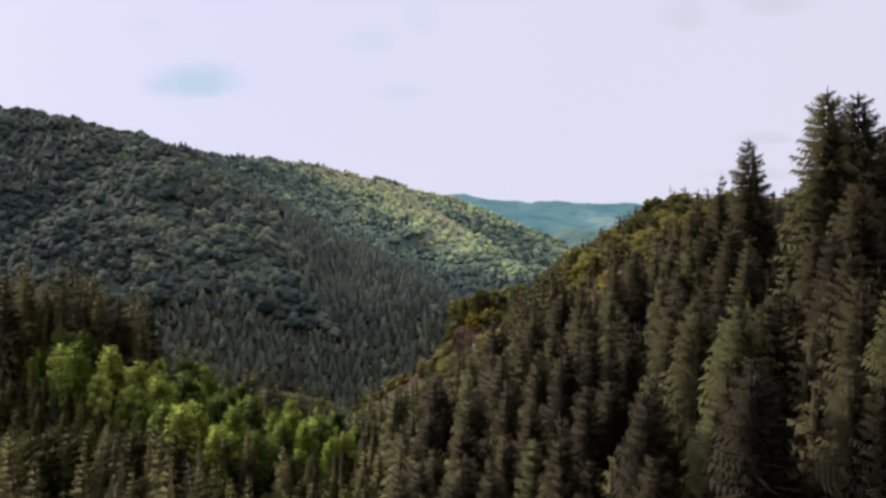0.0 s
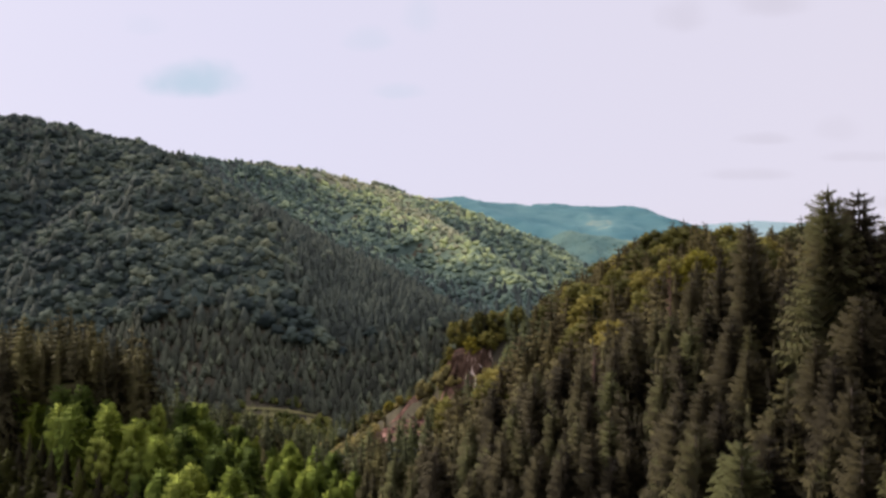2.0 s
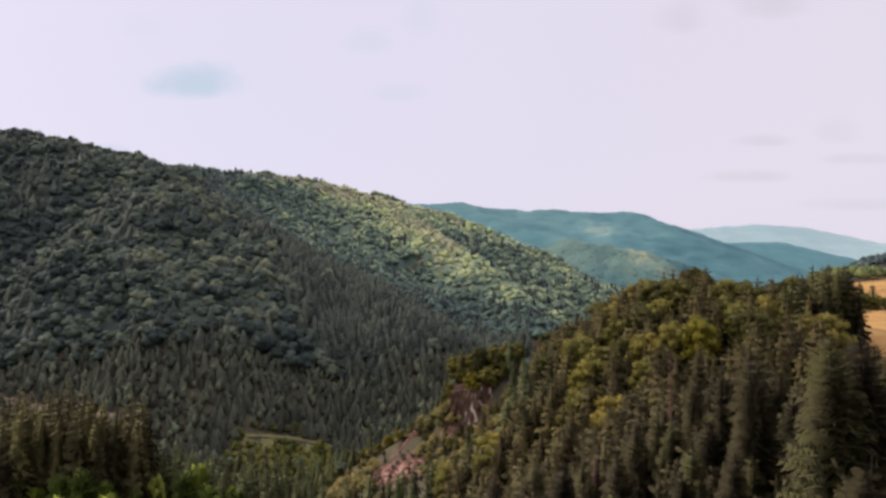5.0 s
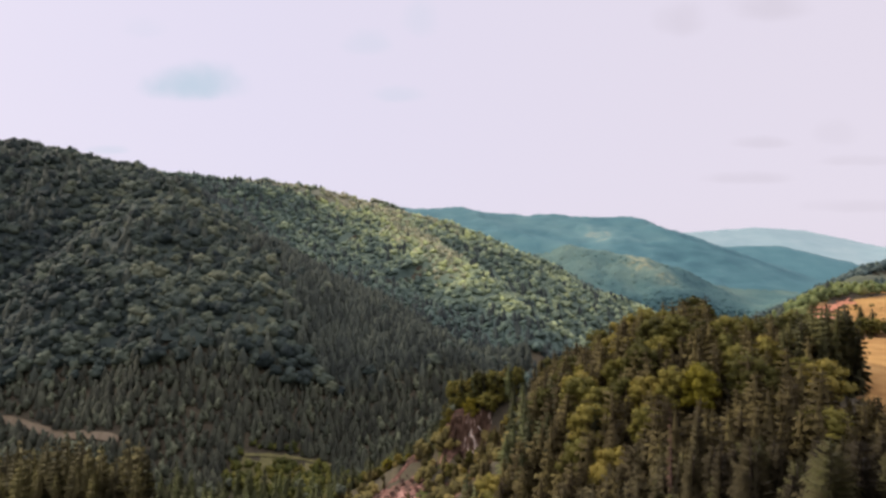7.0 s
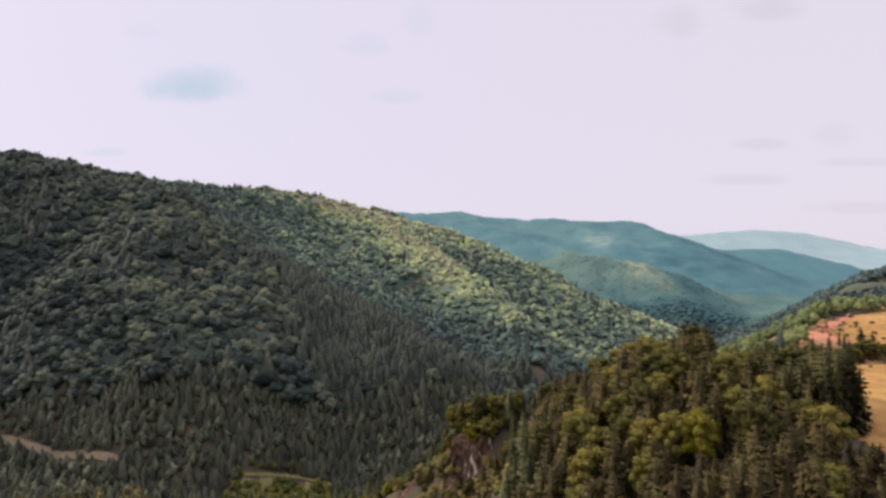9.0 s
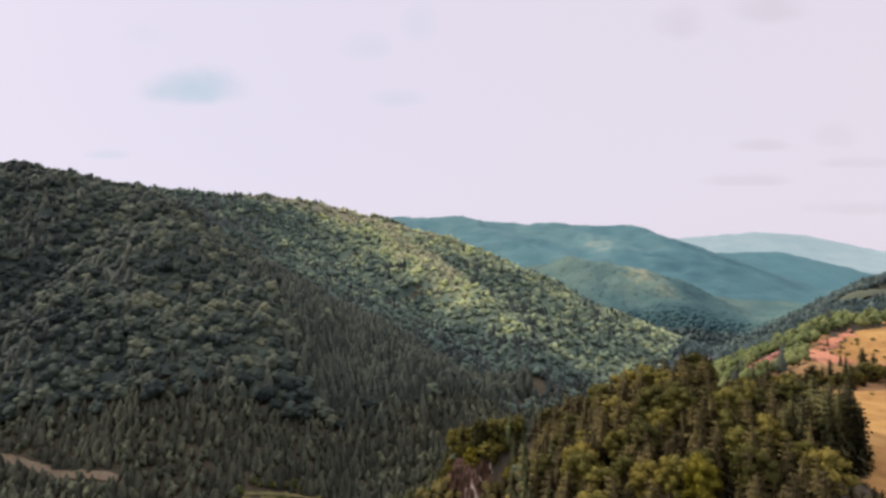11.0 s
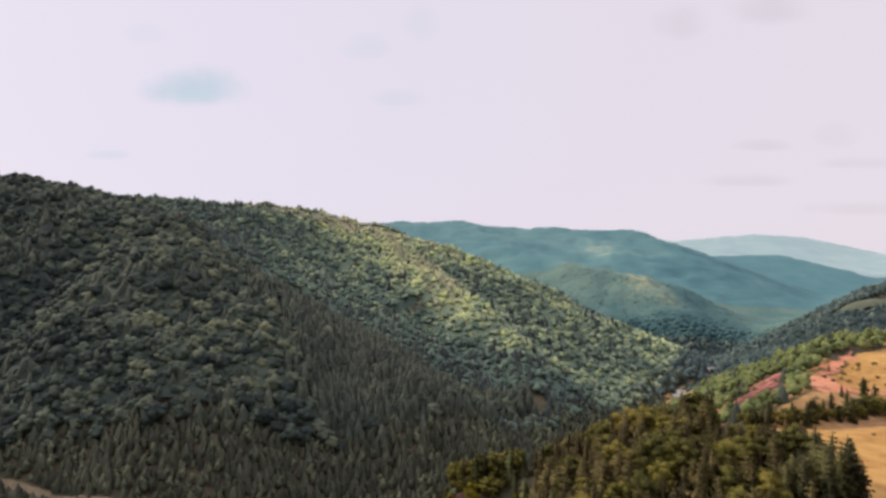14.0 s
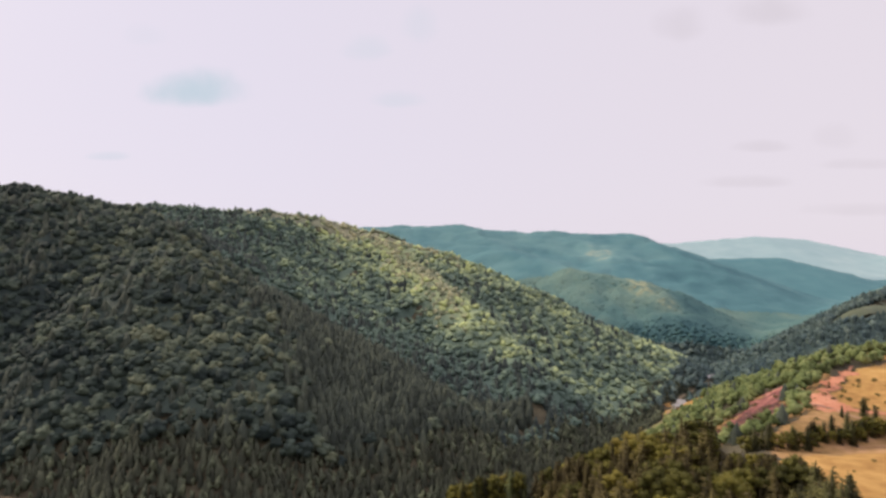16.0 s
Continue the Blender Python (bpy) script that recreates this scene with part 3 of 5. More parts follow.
def plant(name, shapes, X, Y, width, height, rng, material, label, category="trees", sink=0.3, tones=None, vary=1.0):
    """One object of many trees of the same wood. width, height: of each tree; vary: how far their colours differ."""
    Z = land(X, Y)
    pick = rng.integers(0, len(shapes), len(X))
    Vs, Fs, Ts, Ns, n = [], [], [], [], 0
    for s, (V, F, N) in enumerate(shapes):
        i = np.nonzero(pick == s)[0]
        if not len(i):
            continue
        a = rng.uniform(0, 6.283, len(i))
        c, q = np.cos(a)[:, None], np.sin(a)[:, None]
        P = np.stack([(V[:, 0] * c - V[:, 1] * q) * width[i][:, None] + X[i][:, None], (V[:, 0] * q + V[:, 1] * c) * width[i][:, None] + Y[i][:, None],
                      V[:, 2] * height[i][:, None] + Z[i][:, None] - sink], axis=2)
        Vs.append(P.reshape(-1, 3))
        Q = np.stack([N[:, 0] * c - N[:, 1] * q, N[:, 0] * q + N[:, 1] * c, N[:, 2] * (width[i] / height[i])[:, None]], axis=2)
        Ns.append(unit(Q).reshape(-1, 3))
        Fs.append((F[None] + (np.arange(len(i)) * len(V))[:, None, None]).reshape(-1, 3) + n)
        Ts.append(np.repeat(0.5 + vary * (rng.uniform(0, 1, len(i)) - 0.5) + (0 if tones is None else tones(X[i], Y[i])), len(V)))
        n += len(i) * len(V)
    ob = new(name, solid(name, np.concatenate(Vs), np.concatenate(Fs), material, True, np.concatenate(Ts), np.concatenate(Ns)))
    return tagged(ob, label, category, kind="stuff")


def spots(x0, x1, y0, y1, step, rng, jitter=0.42):
    """Uneven rows of places over a stretch of the plan."""
    gx, gy = np.meshgrid(np.arange(x0, x1, step), np.arange(y0, y1, step * 0.88))
    gx[1::2] += step / 2
    return (gx + rng.uniform(-jitter, jitter, gx.shape) * step).ravel(), (gy + rng.uniform(-jitter, jitter, gy.shape) * step).ravel()


def near_line(X, Y, line, reach):
    _, d, _ = along(X, Y, [(x, y, 0) for x, y in line])
    return d < reach


# ---- the ground ----


def graded(lo, hi, mid0, mid1, fine, grow):
    """Steps that are fine between mid0 and mid1 and widen outwards."""
    out = list(np.arange(mid0, mid1 + fine, fine))
    s = fine
    while out[-1] < hi:
        s *= grow
        out.append(out[-1] + s)
    s = fine
    while out[0] > lo:
        s *= grow
        out.insert(0, out[0] - s)
    return np.array(out)


MEADOW = [(82, 104), (85, 112), (91, 128), (96, 158), (110, 171), (135, 177), (160, 180), (300, 172), (300, 40), (110, 40)]
TAN = [(112, 198), (128, 206), (150, 224), (168, 244), (190, 262), (215, 275), (340, 275), (340, 194), (190, 192), (160, 190)]
UPPER = [(174, 243), (197, 269), (223, 292), (246, 299), (470, 300), (470, 215), (300, 215), (190, 226), (175, 231)]
STRIP = [(241, 304), (254, 334), (300, 344), (520, 346), (520, 301), (300, 302)]
BARE = [(153, 221), (164, 247), (190, 271), (224, 297), (229, 294), (199, 268), (177, 243), (179, 233), (168, 226)]
QUARRY = [(114, 240), (122, 258), (142, 272), (164, 290), (184, 312), (196, 306), (182, 284), (164, 260), (150, 234), (134, 222), (120, 226)]
SCREE = [(-22, 176), (-25, 190), (-19, 197), (-12, 196), (-6, 189), (-3, 176), (-6, 162), (-13, 159), (-19, 166)]
CLEARING = [(-100, 240), (-92, 256), (-70, 262), (-52, 262), (-46, 248), (-60, 238), (-80, 234)]
ALL_OPEN = [(100, 168), (112, 198), (128, 206), (150, 224), (168, 244), (190, 262), (214, 284), (232, 300), (330, 318), (470, 312), (470, 40), (130, 40)]

gx, gy = graded(-4500, 4500, -90, 250, 5.0, 1.055), graded(-1500, 4600, 10, 310, 5.0, 1.05)
GX, GY = np.meshgrid(gx, gy)
GZ = land(GX, GY)
for ring in (ALL_OPEN, MEADOW, STRIP, QUARRY, SCREE, CLEARING, BARE):
    well = inside(GX, GY, ring)
    for ox, oy in ((7, 0), (-7, 0), (0, 7), (0, -7)):
        well &= inside(GX + ox, GY + oy, ring)
    GZ = GZ - 1.0 * well
nx = len(gx)
ii = (np.arange(len(gy) - 1)[:, None] * nx + np.arange(nx - 1)[None]).ravel()
ground = new("ground", solid("ground", np.stack([GX, GY, GZ], axis=2).reshape(-1, 3), np.stack([ii, ii + 1, ii + nx + 1, ii + nx], axis=1), M_FLOOR, True))
tagged(ground, "dark forest floor over steep valley hillsides", "ground", kind="structure")


def sheet(name, ring, material, label, category, step=2.5, lift=0.1, ragged=2.0, kind="structure"):
    """A patch of other ground lying on the land, with an uneven edge."""
    xs, ys = [p[0] for p in ring], [p[1] for p in ring]
    X, Y = np.meshgrid(np.arange(min(xs) - step, max(xs) + 2 * step, step), np.arange(min(ys) - step, max(ys) + 2 * step, step))
    keep = inside(X + ragged * ripple(X, Y, 17.0, 1.0), Y + ragged * ripple(X, Y, 13.0, 4.0), ring)
    idx = np.arange(X.size).reshape(X.shape)
    cell = keep[:-1, :-1] & keep[1:, :-1] & keep[:-1, 1:] & keep[1:, 1:]
    F = np.stack([idx[:-1, :-1][cell], idx[:-1, 1:][cell], idx[1:, 1:][cell], idx[1:, :-1][cell]], axis=1)
    V = np.stack([X, Y, land(X, Y) + lift + (0.30 * ripple(X, Y, 5.0) + 0.22 * ripple(X, Y, 2.3, 1.0)) * (lift > 0.22)], axis=2).reshape(-1, 3)
    used, F = np.unique(F, return_inverse=True)
    ob = new(name, solid(name, V[used], F.reshape(-1, 4), material, True))
    return tagged(ob, label, category, kind=kind)


def track(name, line, width, material, label, lift=0.6):
    """A worn track over the land."""
    pts = []
    for (x0, y0), (x1, y1) in zip(line, line[1:]):
        n = max(2, int(math.hypot(x1 - x0, y1 - y0) / 2.5))
        pts += [(x0 + (x1 - x0) * k / n, y0 + (y1 - y0) * k / n) for k in range(n)]
    pts.append(line[-1])
    P = np.array(pts, float)
    for _ in range(4):
        P[1:-1] = (P[:-2] + 2 * P[1:-1] + P[2:]) / 4
    D = np.gradient(P, axis=0)
    N = np.stack([-D[:, 1], D[:, 0]], axis=1) / np.linalg.norm(D, axis=1)[:, None]
    w = width * (0.5 + 0.12 * ripple(P[:, 0], P[:, 1], 9.0))[:, None]
    V = []
    for s in (-1, 0, 1):
        Q = P + N * w * s
        V.append(np.column_stack([Q, land(Q[:, 0], Q[:, 1]) + lift + (0.05 if s == 0 else -0.05)]))
    n = len(P)
    F = [(s * n + k, s * n + k + 1, (s + 1) * n + k + 1, (s + 1) * n + k) for s in (0, 1) for k in range(n - 1)]
    return tagged(new(name, solid(name, np.concatenate(V), np.array(F)[:, ::-1], material, True)), label, "track", kind="structure")


sheet("quarry_grass", [(104, 228), (110, 262), (140, 284), (184, 324), (208, 318), (204, 280), (160, 228), (130, 210)], M_TAN, "thin tan grass round the quarry", "grass", 2.5, 0.0)
sheet("grassland", ALL_OPEN, M_TAN, "thin tan grass over the hilltop", "grass", 3.0, -0.1)
meadow = sheet("meadow_near", MEADOW, M_GRASS, "golden dry grass meadow on the hilltop", "meadow")
sheet("meadow_thin", TAN, M_TAN, "thin tan grass with bare red soil showing", "meadow")
sheet("meadow_upper", UPPER, M_GRASS, "golden dry grass meadow above the dirt road", "meadow", lift=0.2)
sheet("meadow_far", STRIP, M_GRASS, "strip of dry yellow field behind the trees", "meadow", lift=0.2)
sheet("bare_earth", BARE, M_PINK, "bare pink earth where the road widens", "earth", 1.5, 0.3, 3.0)
sheet("quarry_slope", QUARRY, M_RED, "steep red earth bank of a small quarry", "earth", 1.0, 0.25, 5.0)
sheet("red_scree", SCREE, M_SCREE, "reddish scree slope below the rock spur", "scree", 1.0, 0.3, 3.0)
sheet("valley_clearing", CLEARING, M_VERGE, "grassy clearing on the valley floor", "clearing")
PINK_ROAD = [(166, 233), (176, 226), (192, 219), (240, 210), (300, 206), (420, 204)]
PATH = [(160, 243), (167, 230), (165, 217), (171, 207), (192, 200), (240, 196)]
GRASS_ROAD = [(-92, 254), (-77, 259), (-65, 262), (-52, 264)]
LEFT_ROAD = [(-252, 267), (-212, 261.5), (-194, 259), (-172, 255), (-149, 251)]
VALLEY_ROAD = [(88, 356), (108, 370), (133, 397), (150, 412), (172, 440), (190, 460), (214, 498), (240, 540), (283, 580), (330, 640)]
track("dirt_road", PINK_ROAD, 5.0, M_PINK, "pink dirt road climbing across the meadow", 0.4)
track("footpath", PATH, 1.8, M_TRAIL, "pale worn footpath through thin grass", 0.35)
track("grassy_road", GRASS_ROAD, 1.1, M_VERGE, "grassy valley road along the foot of the hill", 0.9)
track("forest_road", LEFT_ROAD, 3.0, M_PALE, "pale dirt road below the wooded slope", 0.9)
track("valley_road", VALLEY_ROAD, 2.4, M_PALE, "pale road along the valley floor", 0.9)
CLIFF_FOOT = [(1, 118), (11, 116), (22, 168), (24, 190), (-4, 190), (-3, 160)]
RIDGE_TOP = [(-270, 738), (-240, 772), (-180, 788), (-110, 768), (-40, 741), (-60, 716), (-120, 728), (-175, 742), (-215, 732)]
QUARRY_FRONT = [(106, 236), (118, 262), (146, 284), (186, 326), (176, 332), (128, 292), (102, 258)]
FIELD = [(470, 655), (500, 690), (560, 720), (640, 760), (640, 700), (560, 650), (505, 640)]
FIELD_A = [(182, 436), (194, 476), (212, 514), (236, 532), (238, 502), (228, 468), (206, 434)]
FIELD_B = [(142, 398), (154, 430), (178, 458), (194, 452), (176, 420), (160, 396)]
OPEN = [FIELD_A, FIELD_B, MEADOW, TAN, UPPER, STRIP, BARE, QUARRY, SCREE, CLIFF_FOOT, QUARRY_FRONT, FIELD]


def wooded(X, Y, roads=2.2):
    ok = np.ones(len(X), bool)
    for ring in OPEN:
        ok &= ~inside(X, Y, ring)
    for line in (PINK_ROAD, PATH, GRASS_ROAD, LEFT_ROAD, VALLEY_ROAD):
        ok &= ~near_line(X, Y, line, roads)
    return ok


# ---- woods on the far hills ----
M_KNOLL = surface("knoll_needles", [(0.0481, 0.0372, 0.0181), (0.0711, 0.0567, 0.0245), (0.1022, 0.0837, 0.034), (0.145, 0.1187, 0.0441)], 0.65, 1.0, 0, "tint", 0.8, thin=0.2)
SCREE_FRONT = [(-42, 148), (-2, 140), (4, 186), (-4, 204), (-40, 208)]
rng = np.random.default_rng(7)
LEAF_FAR = [far_broadleaf(rng, 6, 4, 0.12, 0) for _ in range(6)]
LEAF_MID = [far_broadleaf(rng, 5, 6, 0.17) for _ in range(6)]
LEAF_FINE = [far_broadleaf(rng, 3, 2, 0.16) for _ in range(8)]
MID_SPRUCE = [spruce_shape(rng, 1.0, 0.185, 20, 7, 3, 0.35)[1] for _ in range(5)]
LOW_SPRUCE = [spruce_shape(rng, 1.0, 0.185, 11, 5, 2, 0.35)[1] for _ in range(5)]
YOUNG_SPRUCE = [spruce_shape(rng, 1.0, 0.20, 19, 7, 3, 0.3, 0.08, 0.7)[1] for _ in range(4)]
SPUR_SPRUCE = [spruce_shape(rng, 1.0, 0.17, 25, 8, 3, 0.3, 0.05, 0.8)[1] for _ in range(5)]
CONE_FAR = [far_conifer(rng, 6, 6) for _ in range(4)]
CONE_FARTHER = [far_conifer(rng, 3, 4) for _ in range(3)]


def hillside(tag, box, step, where, conifers, leaf, cone, m_leaf, m_cone, size, tall, label, slim=1.0, tones=None):
    """A wooded hillside: a broadleaved wood and a conifer wood, mixed as conifers(X, Y) says (0 to 1)."""
    X, Y = spots(*box, step, rng)
    keep = where(X, Y) & wooded(X, Y)
    X, Y = X[keep], Y[keep]
    con = rng.uniform(0, 1, len(X)) < conifers(X, Y)
    w = rng.uniform(0.6, 1.25, len(X)) * size
    if (~con).any():
        plant(tag + "_broadleaf_wood", leaf, X[~con], Y[~con], w[~con], w[~con] * slim * rng.uniform(0.85, 1.2, (~con).sum()), rng, m_leaf, "broadleaved trees " + label, sink=-0.05 * size, tones=tones)
    if con.any():
        h = rng.uniform(0.75, 1.2, con.sum()) * tall
        plant(tag + "_conifer_wood", cone, X[con], Y[con], h * (1.0 if cone is LOW_SPRUCE else 1.6), h, rng, m_cone, "dark conifers " + label)


def canopy(name, box, step, where, lift, material, label, tones=None):
    """The closed leaf roof of a wood, that its crowns rise out of."""
    X, Y = np.meshgrid(np.arange(box[0], box[1], step), np.arange(box[2], box[3], step))
    keep = where(X, Y) & wooded(X.ravel(), Y.ravel()).reshape(X.shape)
    Z = land(X, Y) + lift + 0.2 * lift * ripple(X, Y, step * 3.1, 0.7) + np.random.default_rng(5).uniform(-0.15, 0.15, X.shape) * lift
    idx = np.arange(X.size).reshape(X.shape)
    cell = keep[:-1, :-1] & keep[1:, :-1] & keep[:-1, 1:] & keep[1:, 1:]
    F = np.stack([idx[:-1, :-1][cell], idx[:-1, 1:][cell], idx[1:, 1:][cell], idx[1:, :-1][cell]], axis=1)
    used, F = np.unique(F, return_inverse=True)
    V = np.stack([X, Y, Z], axis=2).reshape(-1, 3)[used]
    ob = new(name, solid(name, V, F.reshape(-1, 4), material, True, np.full(len(V), 0.3) + (0 if tones is None else tones(V[:, 0], V[:, 1]))))
    return tagged(ob, label, "trees", kind="stuff")


def crest_side(X, Y, name, reach_front, reach_back):
    """Near a ridge's crest: reach_front metres towards the valley in front, reach_back behind it."""
    _, d, side = along(X, Y, RIDGES[name][0])
    return np.where(side < 0, d < reach_front, d < reach_back)


chance = lambda X, Y: np.modf(np.abs(np.sin(X * 12.9898 + Y * 78.233) * 4375.85))[0]
valley_d = lambda X, Y: along(X, Y, VALLEY)[1]
beyond = lambda X, Y: along(X, Y, VALLEY)[2] > 0
# rolling tint, darker towards the left of the front hill
tone_a = lambda X, Y: 0.15 * ripple(X, Y, 75, 0.9) - 0.3 * np.clip((-X - 0.48 * Y) / (0.25 * Y), 0, 1)
hill_a = lambda X, Y: beyond(X, Y) & (valley_d(X, Y) > 25 + 5 * ripple(X, Y, 90, 0.6)) & ((crest_side(X, Y, "hill_a", 400, 30)) | (Y < 360)) & (Y < 530)
con_a = lambda X, Y: np.clip(0.12 + 0.4 * ripple(X, Y, 130, 3.0) + 0.9 * np.clip((X + 150 - 0.7 * (400 - Y)) / 40, 0, 1), 0.03, 0.96)
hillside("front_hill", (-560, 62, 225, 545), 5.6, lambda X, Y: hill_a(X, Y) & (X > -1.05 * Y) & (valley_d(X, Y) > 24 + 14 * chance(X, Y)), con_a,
         LEAF_FAR, CONE_FAR, M_WOOD_A, M_CON_A, 9.4, 10.5, "covering the shaded front hill", 0.86, tone_a)
X, Y = spots(-300, 62, 250, 470, 4.0, rng)
keep = hill_a(X, Y) & wooded(X, Y) & (valley_d(X, Y) > 40) & (con_a(X, Y) > 0.4 + 0.3 * chance(X, Y))
h = rng.uniform(6.5, 11, keep.sum())
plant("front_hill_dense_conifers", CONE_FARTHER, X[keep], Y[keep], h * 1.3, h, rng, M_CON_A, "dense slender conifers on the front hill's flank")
hill_b = lambda X, Y: beyond(X, Y) & (valley_d(X, Y) > 14) & ~hill_a(X, Y) & (Y > 345) & (crest_side(X, Y, "hill_b", 420, 40))
spur_d = lambda X, Y: along(X, Y, RIDGES["hill_b_spur"][0])[1]
crest_d = lambda X, Y: along(X, Y, RIDGES["hill_b"][0])[1]
# crest band that gets the dry, sun-lightened leaves
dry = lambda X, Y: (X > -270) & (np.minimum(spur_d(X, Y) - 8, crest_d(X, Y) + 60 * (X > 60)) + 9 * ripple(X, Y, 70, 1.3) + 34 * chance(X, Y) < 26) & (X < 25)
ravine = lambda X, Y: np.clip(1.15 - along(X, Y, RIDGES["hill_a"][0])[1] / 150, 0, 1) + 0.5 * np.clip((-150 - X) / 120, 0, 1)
in_b = lambda X, Y: hill_b(X, Y) & (X > -0.75 * Y) & ~(inside(X, Y, RIDGE_TOP) & (ripple(X, Y, 23, 0.4) > -0.1))
def light_b(X, Y):
    """Tint painting sun on the spur's crest, shade on its flanks and in the ravine."""
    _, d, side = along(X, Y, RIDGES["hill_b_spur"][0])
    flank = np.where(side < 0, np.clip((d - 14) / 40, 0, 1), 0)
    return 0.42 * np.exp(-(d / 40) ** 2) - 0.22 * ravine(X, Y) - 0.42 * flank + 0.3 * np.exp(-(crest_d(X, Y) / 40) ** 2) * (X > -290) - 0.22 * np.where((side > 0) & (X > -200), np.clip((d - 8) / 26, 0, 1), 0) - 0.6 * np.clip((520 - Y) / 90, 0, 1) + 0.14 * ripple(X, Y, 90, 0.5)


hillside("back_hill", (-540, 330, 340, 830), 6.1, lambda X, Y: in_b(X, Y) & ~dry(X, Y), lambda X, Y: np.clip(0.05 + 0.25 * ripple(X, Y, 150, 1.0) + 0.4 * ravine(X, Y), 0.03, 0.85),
         LEAF_FINE, CONE_FARTHER, M_WOOD_B, M_CON_B, 8.6, 10.0, "on the ridge behind", 0.7, light_b)
canopy("back_hill_canopy", (-540, 330, 345, 830), 6.0, in_b, 2.2, M_WOOD_B, "closed leaf canopy of the wood on the ridge behind", light_b)
canopy("front_hill_canopy", (-560, 62, 230, 545), 5.0, lambda X, Y: hill_a(X, Y) & (X > -1.05 * Y) & (valley_d(X, Y) > 34) & (con_a(X, Y) < 0.62), 4.2, M_WOOD_A, "closed leaf canopy of the wood on the front hill", tone_a)
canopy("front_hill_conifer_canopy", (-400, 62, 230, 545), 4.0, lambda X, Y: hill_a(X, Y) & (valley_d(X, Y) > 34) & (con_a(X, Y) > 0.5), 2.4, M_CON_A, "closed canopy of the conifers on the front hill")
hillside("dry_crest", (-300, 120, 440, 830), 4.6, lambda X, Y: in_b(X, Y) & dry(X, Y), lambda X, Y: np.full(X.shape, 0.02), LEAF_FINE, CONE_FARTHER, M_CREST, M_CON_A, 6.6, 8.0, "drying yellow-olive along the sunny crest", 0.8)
hillside("valley", (-330, 260, 190, 560), 3.35, lambda X, Y: (valley_d(X, Y) < np.where(beyond(X, Y) & (Y < 345), 42 - 14 * chance(X, Y), 24)) & (land(X, Y) < 82) & ~inside(X, Y, CLEARING), lambda X, Y: 0.6 + 0.35 * ripple(X, Y, 45, 5.0), LEAF_FINE, CONE_FAR, M_WOOD_V, M_VALLEY_CON, 3.7, 6.8, "on the valley floor", 1.7, lambda X, Y: 0.3 * ripple(X, Y, 38, 1.4))
far_side = lambda X, Y: ~beyond(X, Y) & (valley_d(X, Y) >= 24)
hillside("right_slope", (100, 470, 200, 640), 5.4, lambda X, Y: far_side(X, Y) & (X < 0.86 * Y) & (Y > 205) & (X > 0.30 * Y) & ~((Y > 560) & (X > 0.4 * Y)), lambda X, Y: np.where(Y > 520, 0.7, 0.05 + 0.1 * ripple(X, Y, 50)), LEAF_FINE, CONE_FAR, M_SLOPE, M_CON_A, 5.8, 8.0, "and scrub on the slope below the meadows")
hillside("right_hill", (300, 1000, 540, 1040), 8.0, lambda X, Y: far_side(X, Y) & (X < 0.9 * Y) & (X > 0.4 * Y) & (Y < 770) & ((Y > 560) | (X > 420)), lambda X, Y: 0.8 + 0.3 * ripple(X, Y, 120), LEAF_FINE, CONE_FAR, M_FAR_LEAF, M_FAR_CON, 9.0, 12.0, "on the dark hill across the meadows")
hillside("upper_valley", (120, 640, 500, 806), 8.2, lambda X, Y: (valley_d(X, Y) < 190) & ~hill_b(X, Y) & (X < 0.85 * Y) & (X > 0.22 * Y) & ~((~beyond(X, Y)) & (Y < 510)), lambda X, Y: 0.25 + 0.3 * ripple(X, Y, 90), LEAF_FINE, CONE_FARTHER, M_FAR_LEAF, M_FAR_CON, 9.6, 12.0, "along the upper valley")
hillside("gully", (-150, 40, 105, 240), 5.9, lambda X, Y: ~beyond(X, Y) & (valley_d(X, Y) >= 24) & (X < 30 - 0.0 * Y) & (X > -0.8 * Y - 10) & ~inside(X, Y, SCREE_FRONT), lambda X, Y: 0.75 + 0.3 * ripple(X, Y, 45, 2.0), LEAF_MID, LOW_SPRUCE, M_WOOD_V, M_GULLY, 4.6, 11.5, "down the gully to the valley")

scrub_x, scrub_y = spots(-105, 0, 205, 268, 3.0, rng)
keep = (inside(scrub_x, scrub_y, [(-104, 238), (-94, 258), (-70, 264), (-48, 264), (-36, 240), (-14, 222), (-2, 205), (-30, 207), (-62, 226)])) & (ripple(scrub_x, scrub_y, 16, 1.1) > -0.9) & wooded(scrub_x, scrub_y, 1.0)
w = rng.uniform(2.0, 4.6, keep.sum())
plant("valley_scrub", LEAF_FAR, scrub_x[keep], scrub_y[keep], w, w * rng.uniform(0.8, 1.6, keep.sum()), rng, M_SCRUB, "yellow-green scrub and saplings in the valley clearing", "bushes")

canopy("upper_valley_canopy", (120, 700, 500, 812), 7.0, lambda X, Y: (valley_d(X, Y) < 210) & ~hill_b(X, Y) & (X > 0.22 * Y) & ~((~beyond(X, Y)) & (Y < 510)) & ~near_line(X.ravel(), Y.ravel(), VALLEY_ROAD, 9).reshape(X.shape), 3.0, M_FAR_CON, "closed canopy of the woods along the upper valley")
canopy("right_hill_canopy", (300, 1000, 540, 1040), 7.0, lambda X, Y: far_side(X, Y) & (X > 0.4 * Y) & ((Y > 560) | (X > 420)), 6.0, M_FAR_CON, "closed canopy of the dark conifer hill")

# far ridges: wooded skins over the land, and crowns on the nearer one


